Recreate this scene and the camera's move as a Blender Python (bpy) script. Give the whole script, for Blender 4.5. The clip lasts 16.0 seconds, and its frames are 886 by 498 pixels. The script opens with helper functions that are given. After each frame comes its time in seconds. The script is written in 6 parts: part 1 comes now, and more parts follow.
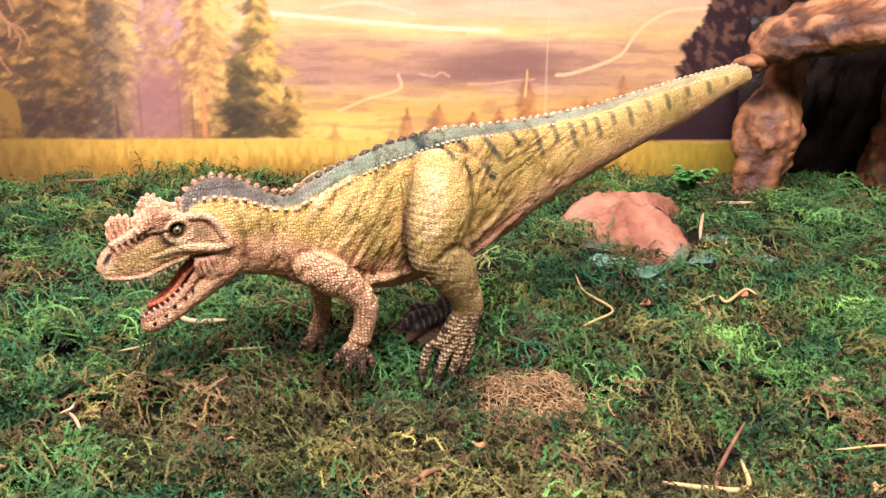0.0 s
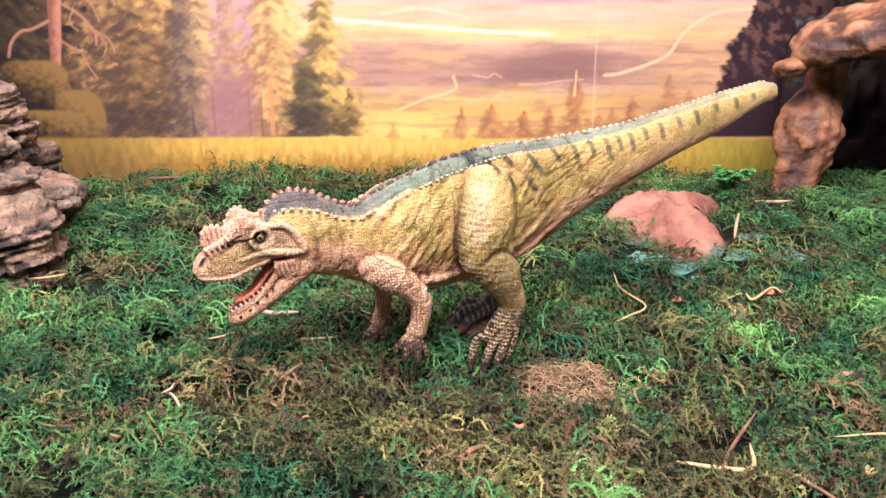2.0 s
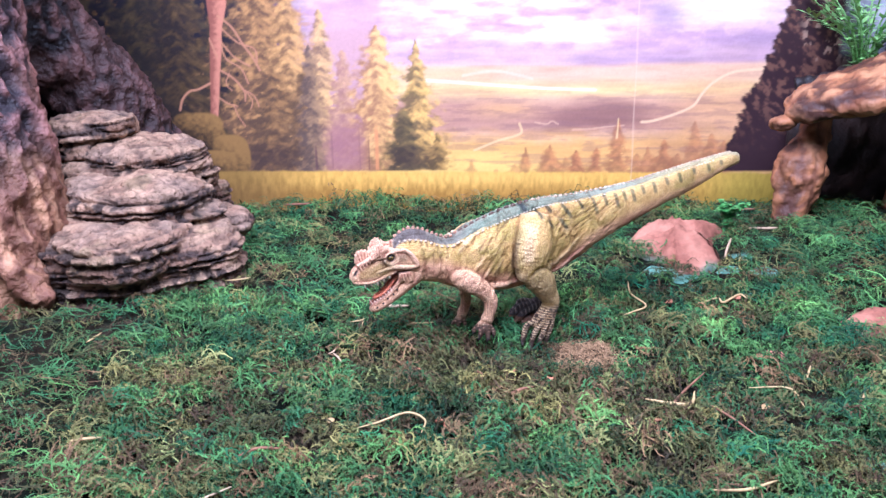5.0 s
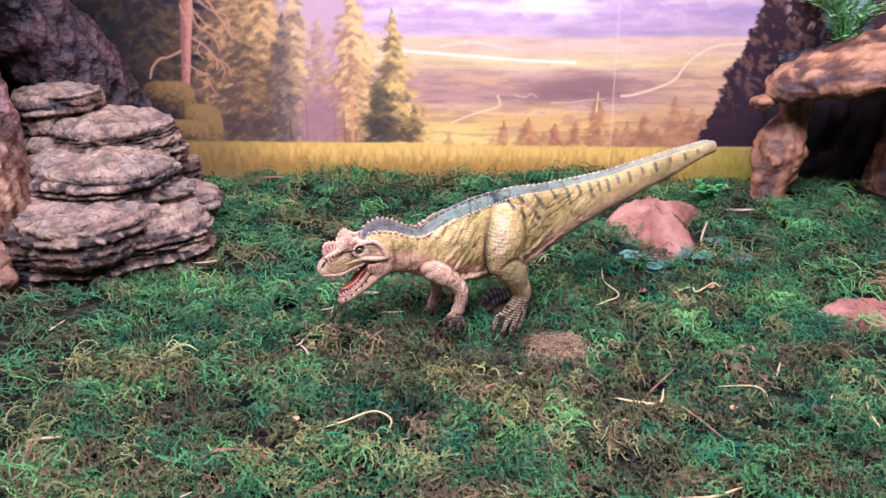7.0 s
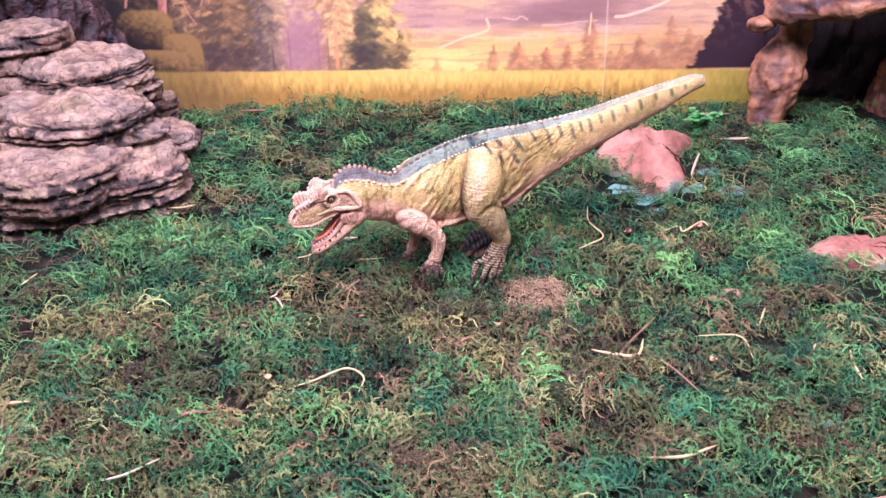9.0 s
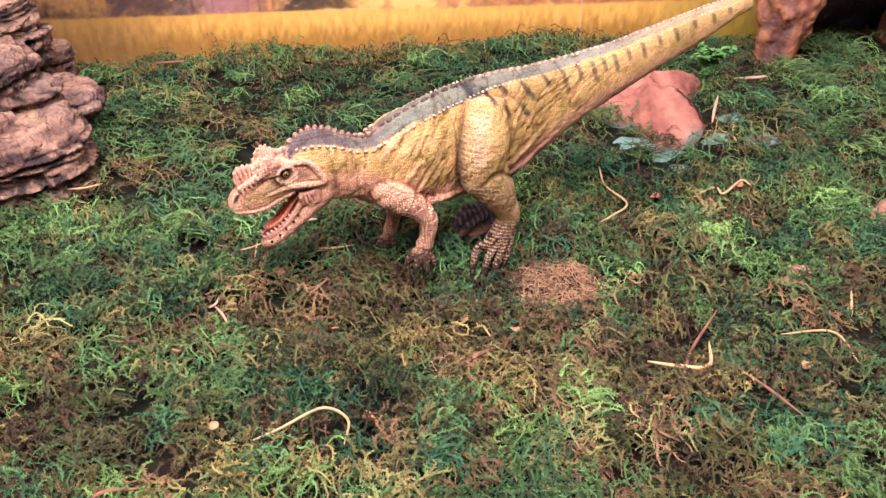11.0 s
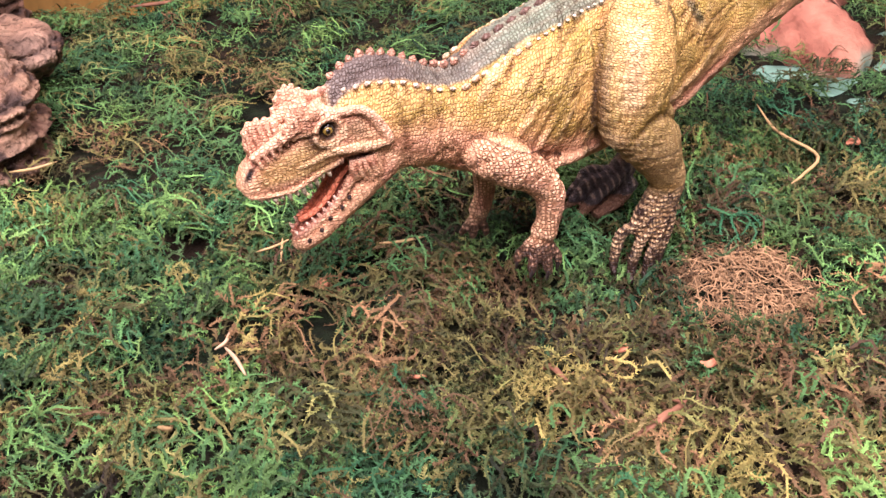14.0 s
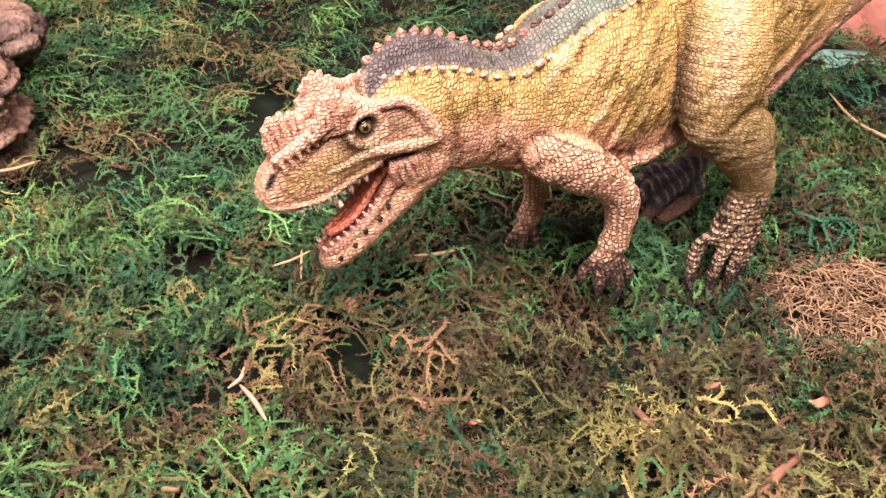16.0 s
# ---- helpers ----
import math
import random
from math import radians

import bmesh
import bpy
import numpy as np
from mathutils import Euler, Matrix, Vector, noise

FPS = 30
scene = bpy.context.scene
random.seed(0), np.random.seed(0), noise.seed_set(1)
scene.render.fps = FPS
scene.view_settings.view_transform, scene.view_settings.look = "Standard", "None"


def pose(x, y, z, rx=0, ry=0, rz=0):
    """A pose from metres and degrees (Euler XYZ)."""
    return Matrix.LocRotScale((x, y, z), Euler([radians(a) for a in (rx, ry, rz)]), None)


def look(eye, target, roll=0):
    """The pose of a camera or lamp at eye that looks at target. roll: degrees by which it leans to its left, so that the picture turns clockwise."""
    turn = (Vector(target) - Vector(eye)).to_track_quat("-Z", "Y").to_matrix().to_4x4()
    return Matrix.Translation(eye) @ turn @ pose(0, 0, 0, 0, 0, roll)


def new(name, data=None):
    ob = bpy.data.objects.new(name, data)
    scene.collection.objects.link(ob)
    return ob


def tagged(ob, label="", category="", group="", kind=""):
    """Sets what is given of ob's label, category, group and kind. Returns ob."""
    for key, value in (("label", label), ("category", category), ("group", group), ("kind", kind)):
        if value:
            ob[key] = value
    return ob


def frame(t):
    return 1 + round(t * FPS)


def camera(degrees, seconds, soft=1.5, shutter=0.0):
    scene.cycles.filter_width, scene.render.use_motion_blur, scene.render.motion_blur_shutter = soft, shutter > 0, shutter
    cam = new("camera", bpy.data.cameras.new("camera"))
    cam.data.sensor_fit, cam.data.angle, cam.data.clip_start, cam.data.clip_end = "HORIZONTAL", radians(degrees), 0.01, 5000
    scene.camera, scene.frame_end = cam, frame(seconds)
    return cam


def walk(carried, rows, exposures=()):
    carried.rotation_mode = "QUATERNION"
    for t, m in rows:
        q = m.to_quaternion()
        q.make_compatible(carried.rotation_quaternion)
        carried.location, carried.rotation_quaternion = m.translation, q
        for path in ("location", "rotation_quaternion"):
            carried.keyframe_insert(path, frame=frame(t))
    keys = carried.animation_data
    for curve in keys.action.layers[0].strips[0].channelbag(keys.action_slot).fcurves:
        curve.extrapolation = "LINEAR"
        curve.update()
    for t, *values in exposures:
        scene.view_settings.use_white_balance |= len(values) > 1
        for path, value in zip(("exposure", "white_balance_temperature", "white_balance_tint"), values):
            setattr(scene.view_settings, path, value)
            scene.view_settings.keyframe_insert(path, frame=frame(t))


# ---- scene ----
cam = camera(52.9, 16.0)

PATH = [
    (0, (-0.208, -1.875, 1.111), (0.064, 0.002, 0.477), 1.3),
    (0.5, (-0.207, -1.885, 1.125), (0.037, -0.007, 0.482), 0.8),
    (1, (-0.207, -1.905, 1.15), (-0.001, -0.024, 0.501), 0.2),
    (1.5, (-0.203, -1.954, 1.164), (-0.027, -0.077, 0.494), 0.4),
    (2, (-0.221, -2.142, 1.272), (-0.075, -0.266, 0.596), 0.4),
    (2.5, (-0.256, -2.426, 1.421), (-0.154, -0.541, 0.761), 0.1),
    (3, (-0.273, -2.61, 1.502), (-0.199, -0.723, 0.842), 0.1),
    (3.5, (-0.302, -2.798, 1.558), (-0.263, -0.913, 0.892), -0.2),
    (3.7, (-0.306, -2.871, 1.577), (-0.283, -0.987, 0.905), -0.4),
    (5.8, (-0.176, -3.653, 1.905), (-0.198, -1.769, 1.234), -0.6),
    (6, (-0.145, -3.619, 1.901), (-0.164, -1.742, 1.212), -0.5),
    (6.5, (-0.187, -3.492, 1.917), (-0.188, -1.625, 1.199), -0.1),
    (7, (-0.215, -3.341, 1.961), (-0.197, -1.497, 1.186), 0.3),
    (7.5, (-0.202, -3.277, 2.05), (-0.168, -1.467, 1.2), 0.4),
    (8, (-0.163, -3.265, 2.079), (-0.144, -1.489, 1.159), -0.5),
    (8.5, (-0.11, -3.209, 2.094), (-0.105, -1.451, 1.141), -0.9),
    (9, (-0.067, -3.168, 2.067), (-0.073, -1.414, 1.107), -1.0),
    (9.2, (-0.052, -3.139, 2.08), (-0.061, -1.388, 1.114), -1.1),
    (11.3, (-0.305, -2.161, 1.66), (-0.148, -0.474, 0.598), -0.9),
    (11.5, (-0.321, -2.072, 1.633), (-0.168, -0.387, 0.565), -1.0),
    (12, (-0.396, -1.873, 1.556), (-0.252, -0.197, 0.475), -1.2),
    (12.5, (-0.422, -1.756, 1.463), (-0.267, -0.089, 0.37), -1.7),
    (13, (-0.453, -1.608, 1.337), (-0.305, 0.049, 0.227), -2.6),
    (13.5, (-0.423, -1.464, 1.256), (-0.301, 0.193, 0.142), -3.8),
    (14, (-0.449, -1.354, 1.214), (-0.328, 0.302, 0.099), -4.0),
    (14.5, (-0.507, -1.24, 1.19), (-0.387, 0.411, 0.068), -4.5),
    (15, (-0.505, -1.147, 1.149), (-0.367, 0.502, 0.025), -4.4),
    (15.5, (-0.521, -1.099, 1.121), (-0.371, 0.541, -0.013), -3.9),
    (16, (-0.533, -1.076, 1.101), (-0.398, 0.564, -0.036), -4.0),
]
EXPOSURES = [(0, 0.02, 6050, 6), (1.4, 0.02, 5800, 6), (2.5, 0.12, 5000, 8), (3.5, 0.14, 4650, 9), (5.8, 0.0, 4450, 13), (7.0, -0.15, 4600, 15), (8.0, 0.02, 4650, 23), (9.2, 0.2, 4850, 28), (11.3, -0.04, 6000, 32), (12.3, -0.02, 6050, 32), (13, 0.11, 6050, 31), (14, 0.13, 6050, 26), (16, 0.05, 6050, 22)]
walk(cam, [(t, look(Vector(eye) * 0.1, Vector(target) * 0.1, roll)) for t, eye, target, roll in PATH], EXPOSURES)

# ---- world and lights ----
world = bpy.data.worlds.new("room_air")
scene.world = world
world.use_nodes = True
world.node_tree.nodes["Background"].inputs[0].default_value = (0.75, 0.72, 0.8, 1)
world.node_tree.nodes["Background"].inputs[1].default_value = 0.12


def area_lamp(name, eye, target, sx, sy, watts, color):
    lamp = bpy.data.lights.new(name, "AREA")
    lamp.shape, lamp.size, lamp.size_y, lamp.energy, lamp.color = "RECTANGLE", sx, sy, watts, color
    ob = new(name, lamp)
    ob.matrix_world = look(eye, target)
    return ob


# the light bar over the display and the ceiling light of the room behind the viewer
area_lamp("display_light_bar", (-0.03, -0.06, 0.46), (0.0, 0.06, 0.0), 0.56, 0.26, 6.4, (1.0, 0.89, 0.86))
area_lamp("room_ceiling_light", (-0.15, -0.75, 1.10), (0, 0.1, 0.0), 0.6, 0.5, 29.0, (1.0, 0.9, 0.88))

# ---- numbers: smooth value noise ----


def lattice(ix, iy, iz, seed):
    n = (ix * 374761393 + iy * 668265263 + iz * 2147483647 + seed * 974711) & 0xFFFFFFFF
    n = ((n ^ (n >> 13)) * 1274126177) & 0xFFFFFFFF
    return ((n ^ (n >> 16)) & 0xFFFF) / 65535.0


def vnoise(x, y, z=None, seed=0):
    x, y = np.asarray(x, float), np.asarray(y, float)
    z = np.zeros_like(x) if z is None else np.asarray(z, float)
    i, j, k = (np.floor(a).astype(np.int64) for a in (x, y, z))
    fx, fy, fz = x - i, y - j, z - k
    fx, fy, fz = (a * a * (3 - 2 * a) for a in (fx, fy, fz))
    out = 0
    for dx in (0, 1):
        for dy in (0, 1):
            for dz in (0, 1):
                w = (fx if dx else 1 - fx) * (fy if dy else 1 - fy) * (fz if dz else 1 - fz)
                out = out + w * lattice(i + dx, j + dy, k + dz, seed)
    return out


def fbm(x, y, z=None, octaves=4, seed=0):
    total, amp, norm, f = 0, 1.0, 0.0, 1.0
    for o in range(octaves):
        total = total + amp * vnoise(np.asarray(x) * f, np.asarray(y) * f, None if z is None else np.asarray(z) * f, seed + 17 * o)
        norm += amp
        amp *= 0.5
        f *= 2.03
    return total / norm


def step(a, b, v):
    t = np.clip((v - a) / (b - a), 0, 1)
    return t * t * (3 - 2 * t)


def lin(r, g, b):
    """A linear colour from 8-bit display values."""
    return np.array([((c / 255 + 0.055) / 1.055) ** 2.4 if c > 10 else c / 255 / 12.92 for c in (r, g, b)])


def mix(a, b, t):
    t = np.asarray(t)[..., None]
    return a * (1 - t) + b * t


# ---- materials ----


def material(name, rough=0.6, spec=0.5, color=None, attribute=None, vary=0.0, vary_scale=60.0, bump=(), coat=0.0):
    """bump: rows of (kind, scale, strength, distance); vary: a mottling of the base colour."""
    m = bpy.data.materials.new(name)
    m.use_nodes = True
    t = m.node_tree
    b = t.nodes["Principled BSDF"]
    b.inputs["Roughness"].default_value = rough
    b.inputs["Specular IOR Level"].default_value = spec
    b.inputs["Coat Weight"].default_value = coat
    coord = t.nodes.new("ShaderNodeTexCoord")
    if attribute:
        src = t.nodes.new("ShaderNodeAttribute")
        src.attribute_name = attribute
        out = src.outputs["Color"]
    else:
        src = t.nodes.new("ShaderNodeRGB")
        src.outputs[0].default_value = (*color, 1)
        out = src.outputs[0]
    if vary:
        nz = t.nodes.new("ShaderNodeTexNoise")
        nz.inputs["Scale"].default_value, nz.inputs["Detail"].default_value = vary_scale, 6
        t.links.new(coord.outputs["Object"], nz.inputs["Vector"])
        ramp = t.nodes.new("ShaderNodeMapRange")
        ramp.inputs["From Min"].default_value, ramp.inputs["From Max"].default_value = 0.3, 0.7
        ramp.inputs["To Min"].default_value, ramp.inputs["To Max"].default_value = 1 - vary, 1 + vary
        t.links.new(nz.outputs["Fac"], ramp.inputs["Value"])
        mul = t.nodes.new("ShaderNodeVectorMath")
        mul.operation = "SCALE"
        t.links.new(out, mul.inputs[0])
        t.links.new(ramp.outputs[0], mul.inputs["Scale"])
        out = mul.outputs[0]
    t.links.new(out, b.inputs["Base Color"])
    last = None
    for kind, scale, strength, distance in bump:
        if kind == "cells":
            tx = t.nodes.new("ShaderNodeTexVoronoi")
            tx.feature = "DISTANCE_TO_EDGE"
            tx.inputs["Scale"].default_value = scale
            height = t.nodes.new("ShaderNodeMapRange")
            height.inputs["From Max"].default_value = 0.22
            t.links.new(tx.outputs["Distance"], height.inputs["Value"])
            h = height.outputs[0]
        else:
            tx = t.nodes.new("ShaderNodeTexNoise")
            tx.inputs["Scale"].default_value, tx.inputs["Detail"].default_value = scale, 8
            h = tx.outputs["Fac"]
        t.links.new(coord.outputs["Object"], tx.inputs["Vector"])
        bp = t.nodes.new("ShaderNodeBump")
        bp.inputs["Strength"].default_value, bp.inputs["Distance"].default_value = strength, distance
        t.links.new(h, bp.inputs["Height"])
        if last:
            t.links.new(last, bp.inputs["Normal"])
        last = bp.outputs[0]
    if last:
        t.links.new(last, b.inputs["Normal"])
    return m


def skin_material():
    """Painted plastic hide: pebbled scales with a dark wash in the grooves between them."""
    m = material("painted_hide", rough=0.5, spec=0.35, attribute="paint")
    t = m.node_tree
    b = t.nodes["Principled BSDF"]
    coord = t.nodes["Texture Coordinate"]
    src = t.nodes["Attribute"]
    warp = t.nodes.new("ShaderNodeTexNoise")
    warp.inputs["Scale"].default_value, warp.inputs["Detail"].default_value = 260, 4
    t.links.new(coord.outputs["Object"], warp.inputs["Vector"])
    bend = t.nodes.new("ShaderNodeVectorMath")
    bend.operation = "MULTIPLY_ADD"
    bend.inputs[1].default_value = (0.0016, 0.0016, 0.0016)
    t.links.new(warp.outputs["Color"], bend.inputs[0])
    t.links.new(coord.outputs["Object"], bend.inputs[2])

    rows = t.nodes.new("ShaderNodeAttribute")
    rows.attribute_name = "scale_rows"

    def cells(source, scale, edge, stray):
        """Scale shapes: 0 in the grooves, 1 on the scales."""
        v = t.nodes.new("ShaderNodeTexVoronoi")
        v.feature = "DISTANCE_TO_EDGE"
        v.inputs["Scale"].default_value = scale
        v.inputs["Randomness"].default_value = stray
        t.links.new(source, v.inputs["Vector"])
        r = t.nodes.new("ShaderNodeMapRange")
        r.inputs["From Max"].default_value = edge
        t.links.new(v.outputs["Distance"], r.inputs["Value"])
        return r.outputs[0]

    def blend(fac, a, b):
        k = t.nodes.new("ShaderNodeMix")
        t.links.new(fac, k.inputs["Factor"])
        t.links.new(a, k.inputs["A"])
        t.links.new(b, k.inputs["B"])
        return k.outputs["Result"]

    def remap(v, lo, hi, lo2=0.0, hi2=1.0):
        r = t.nodes.new("ShaderNodeMapRange")
        for k, x in (("From Min", lo2), ("From Max", hi2), ("To Min", lo), ("To Max", hi)):
            r.inputs[k].default_value = x
        t.links.new(v, r.inputs["Value"])
        return r.outputs[0]

    def times(a, b):
        k = t.nodes.new("ShaderNodeMath")
        k.operation = "MULTIPLY"
        t.links.new(a, k.inputs[0])
        t.links.new(b, k.inputs[1])
        return k.outputs[0]

    size = t.nodes.new("ShaderNodeAttribute")
    size.attribute_name = "scale_size"
    coarse = cells(rows.outputs["Vector"], 1.25, 0.24, 0.45)
    wrinkles = cells(rows.outputs["Vector"], 1.5, 0.22, 0.55)
    pebbles = cells(bend.outputs[0], 1750, 0.3, 1.0)
    hide = times(remap(wrinkles, 0.55, 1.0), remap(pebbles, 0.84, 1.0))
    height = blend(size.outputs["Fac"], hide, times(coarse, remap(pebbles, 0.9, 1.0)))
    wash = blend(size.outputs["Fac"], remap(hide, 0.50, 1.18, 0.50, 0.95), remap(coarse, 0.38, 1.16))
    mottle = t.nodes.new("ShaderNodeTexNoise")
    mottle.inputs["Scale"].default_value, mottle.inputs["Detail"].default_value = 120, 6
    t.links.new(coord.outputs["Object"], mottle.inputs["Vector"])
    tone = times(wash, remap(mottle.outputs["Fac"], 0.82, 1.18, 0.3, 0.7))
    # the wash is a warm brown glaze, so the grooves keep red longest
    tint = t.nodes.new("ShaderNodeCombineXYZ")
    for k, power in enumerate((0.8, 1.0, 1.1)):
        g = t.nodes.new("ShaderNodeMath")
        g.operation = "POWER"
        t.links.new(tone, g.inputs[0])
        g.inputs[1].default_value = power
        t.links.new(g.outputs[0], tint.inputs[k])
    sc = t.nodes.new("ShaderNodeVectorMath")
    sc.operation = "MULTIPLY"
    t.links.new(src.outputs["Color"], sc.inputs[0])
    t.links.new(tint.outputs[0], sc.inputs[1])
    t.links.new(sc.outputs[0], b.inputs["Base Color"])
    b1 = t.nodes.new("ShaderNodeBump")
    b1.inputs["Strength"].default_value, b1.inputs["Distance"].default_value = 1.0, 0.00045
    t.links.new(height, b1.inputs["Height"])
    b2 = t.nodes.new("ShaderNodeBump")
    b2.inputs["Strength"].default_value, b2.inputs["Distance"].default_value = 0.55, 0.0014
    fold = t.nodes.new("ShaderNodeTexNoise")
    fold.inputs["Scale"].default_value, fold.inputs["Detail"].default_value = 210, 4
    t.links.new(coord.outputs["Object"], fold.inputs["Vector"])
    t.links.new(fold.outputs["Fac"], b2.inputs["Height"])
    t.links.new(b1.outputs[0], b2.inputs["Normal"])
    t.links.new(b2.outputs[0], b.inputs["Normal"])
    return m


HIDE = skin_material()
GLOSS_EYE = material("glossy_eye", rough=0.08, spec=0.6, attribute="paint", coat=0.6)
MOSS = material("dyed_moss", rough=0.75, spec=0.25, attribute="paint", vary=0.18, vary_scale=300)
SOIL = material("dark_soil", rough=0.95, spec=0.1, attribute="paint", vary=0.35, vary_scale=180, bump=(("noise", 260, 0.8, 0.003),))
SLATE = material("grey_layered_stone", rough=0.68, spec=0.35, attribute="paint", vary=0.3, vary_scale=190, bump=(("noise", 170, 1.0, 0.006), ("noise", 480, 1.0, 0.002)))
BARK = material("rugged_bark", rough=0.62, spec=0.35, attribute="paint", vary=0.25, vary_scale=120, bump=(("noise", 110, 0.9, 0.006), ("noise", 320, 0.9, 0.002)))
CAVE = material("red_brown_stone", rough=0.6, spec=0.35, attribute="paint", vary=0.22, vary_scale=90, bump=(("noise", 70, 0.6, 0.006), ("noise", 320, 0.6, 0.0014)))
CLAY = material("terracotta_paint", rough=0.85, spec=0.2, attribute="paint", vary=0.14, vary_scale=220, bump=(("noise", 180, 0.7, 0.002), ("noise", 700, 0.5, 0.0006)))
STRAW = material("dry_straw", rough=0.55, spec=0.35, color=(0.46, 0.30, 0.13), vary=0.3, vary_scale=260)
TWIG = material("brown_twig", rough=0.75, spec=0.25, color=(0.2, 0.09, 0.05), vary=0.3, vary_scale=260)
PALE = material("pale_stick", rough=0.6, spec=0.3, color=(0.42, 0.28, 0.17), vary=0.2, vary_scale=260)
CRUMB = material("leaf_crumb", rough=0.75, spec=0.25, color=(0.33, 0.21, 0.09), vary=0.3, vary_scale=300)
PINK = material("pink_chip", rough=0.7, spec=0.3, color=(0.45, 0.17, 0.09), vary=0.25, vary_scale=300)
FIBRE = material("brown_fibre", rough=0.8, spec=0.2, attribute="paint")
LEAF = material("plastic_leaf", rough=0.4, spec=0.5, attribute="paint", vary=0.15, vary_scale=200)
PRINT = material("printed_paper", rough=0.38, spec=0.3, attribute="paint")
WALL = material("plain_wall_paint", rough=0.9, spec=0.2, color=(0.6, 0.57, 0.53), vary=0.03, vary_scale=3)
CEILING = material("ceiling_paint", rough=0.9, spec=0.2, color=(0.75, 0.73, 0.7), vary=0.03, vary_scale=3)

# ---- mesh helpers ----


def mesh_from(name, verts, faces, mat, paint=None, smooth=True):
    me = bpy.data.meshes.new(name)
    me.from_pydata(np.asarray(verts).tolist() if isinstance(verts, np.ndarray) else verts, [], faces.tolist() if isinstance(faces, np.ndarray) else faces)
    if paint is not None:
        set_paint(me, paint)
    for m in (mat if isinstance(mat, (list, tuple)) else [mat]):
        me.materials.append(m)
    me.polygons.foreach_set("use_smooth", [smooth] * len(me.polygons))
    me.update()
    return me


def set_paint(me, paint):
    at = me.attributes.new("paint", "FLOAT_COLOR", "POINT")
    at.data.foreach_set("color", np.c_[np.clip(paint, 0, 1), np.ones(len(paint))].astype(np.float32).ravel())


def coords(me):
    a = np.empty(len(me.vertices) * 3, np.float32)
    me.vertices.foreach_get("co", a)
    return a.reshape(-1, 3).astype(float)


def normals(me):
    a = np.empty(len(me.vertices) * 3, np.float32)
    me.vertices.foreach_get("normal", a)
    return a.reshape(-1, 3).astype(float)


def smooth_rows(rows, n):
    """Rows of numbers, glided through by a Catmull-Rom curve in n even steps."""
    r = np.array(rows, float)
    r = np.vstack([2 * r[0] - r[1], r, 2 * r[-1] - r[-2]])
    out = []
    for u in np.linspace(0, len(rows) - 1 - 1e-9, n):
        i, f = int(u), u - int(u)
        p0, p1, p2, p3 = r[i], r[i + 1], r[i + 2], r[i + 3]
        out.append(0.5 * (2 * p1 + (p2 - p0) * f + (2 * p0 - 5 * p1 + 4 * p2 - p3) * f * f + (3 * p1 - p0 - 3 * p2 + p3) * f ** 3))
    return np.array(out)


def tube(verts, faces, rows, steps=None, sides=20, flat=1.0, upright=False):
    """Adds a closed limb through rows of (x, y, z, half-width, half-height). flat: the exponent of its oval section."""
    p = smooth_rows(rows, steps or 4 * len(rows))
    c, rw, rh = p[:, :3], np.maximum(p[:, 3], 1e-5), np.maximum(p[:, 4], 1e-5)
    tan = np.gradient(c, axis=0)
    tan /= np.linalg.norm(tan, axis=1)[:, None] + 1e-12
    side0 = np.array((0, 1.0, 0))
    base = len(verts)
    for i in range(len(c)):
        t = np.array((np.sign(tan[i][0]) or 1.0, 0, 0)) if upright else tan[i]
        s = side0 - t * t.dot(side0)
        s /= np.linalg.norm(s) + 1e-12
        v = np.cross(t, s)
        for k in range(sides):
            a = 2 * math.pi * k / sides
            ca, sa = math.cos(a), math.sin(a)
            e = 2 / flat if flat != 1.0 else 1.0
            ca, sa = math.copysign(abs(ca) ** e, ca), math.copysign(abs(sa) ** e, sa)
            verts.append(tuple(c[i] + s * ca * rw[i] + v * sa * rh[i]))
    for i in range(len(c) - 1):
        for k in range(sides):
            a, b = base + i * sides + k, base + i * sides + (k + 1) % sides
            faces.append((a, b, b + sides, a + sides))
    for i, d in ((0, -1), (len(c) - 1, 1)):
        verts.append(tuple(c[i] + tan[i] * d * min(rw[i], rh[i]) * 0.45))
        tip = len(verts) - 1
        for k in range(sides):
            a, b = base + i * sides + k, base + i * sides + (k + 1) % sides
            faces.append((a, b, tip) if d > 0 else (b, a, tip))


def ball(verts, faces, centre, radii, turn=None, detail=2, slab=1.0):
    bm = bmesh.new()
    bmesh.ops.create_icosphere(bm, subdivisions=detail, radius=1.0)
    base = len(verts)
    m = turn or Matrix.Identity(3)
    for v in bm.verts:
        w = math.copysign(abs(v.co.z) ** slab, v.co.z)
        k = 1.0 if slab == 1.0 else min(1.0, math.hypot(v.co.x, v.co.y)) ** (slab - 1.0) if math.hypot(v.co.x, v.co.y) > 1e-6 else 0.0
        q = m @ Vector((v.co.x * radii[0] * k, v.co.y * radii[1] * k, w * radii[2]))
        verts.append((centre[0] + q.x, centre[1] + q.y, centre[2] + q.z))
    bm.verts.index_update()
    for f in bm.faces:
        faces.append(tuple(base + v.index for v in f.verts))
    bm.free()


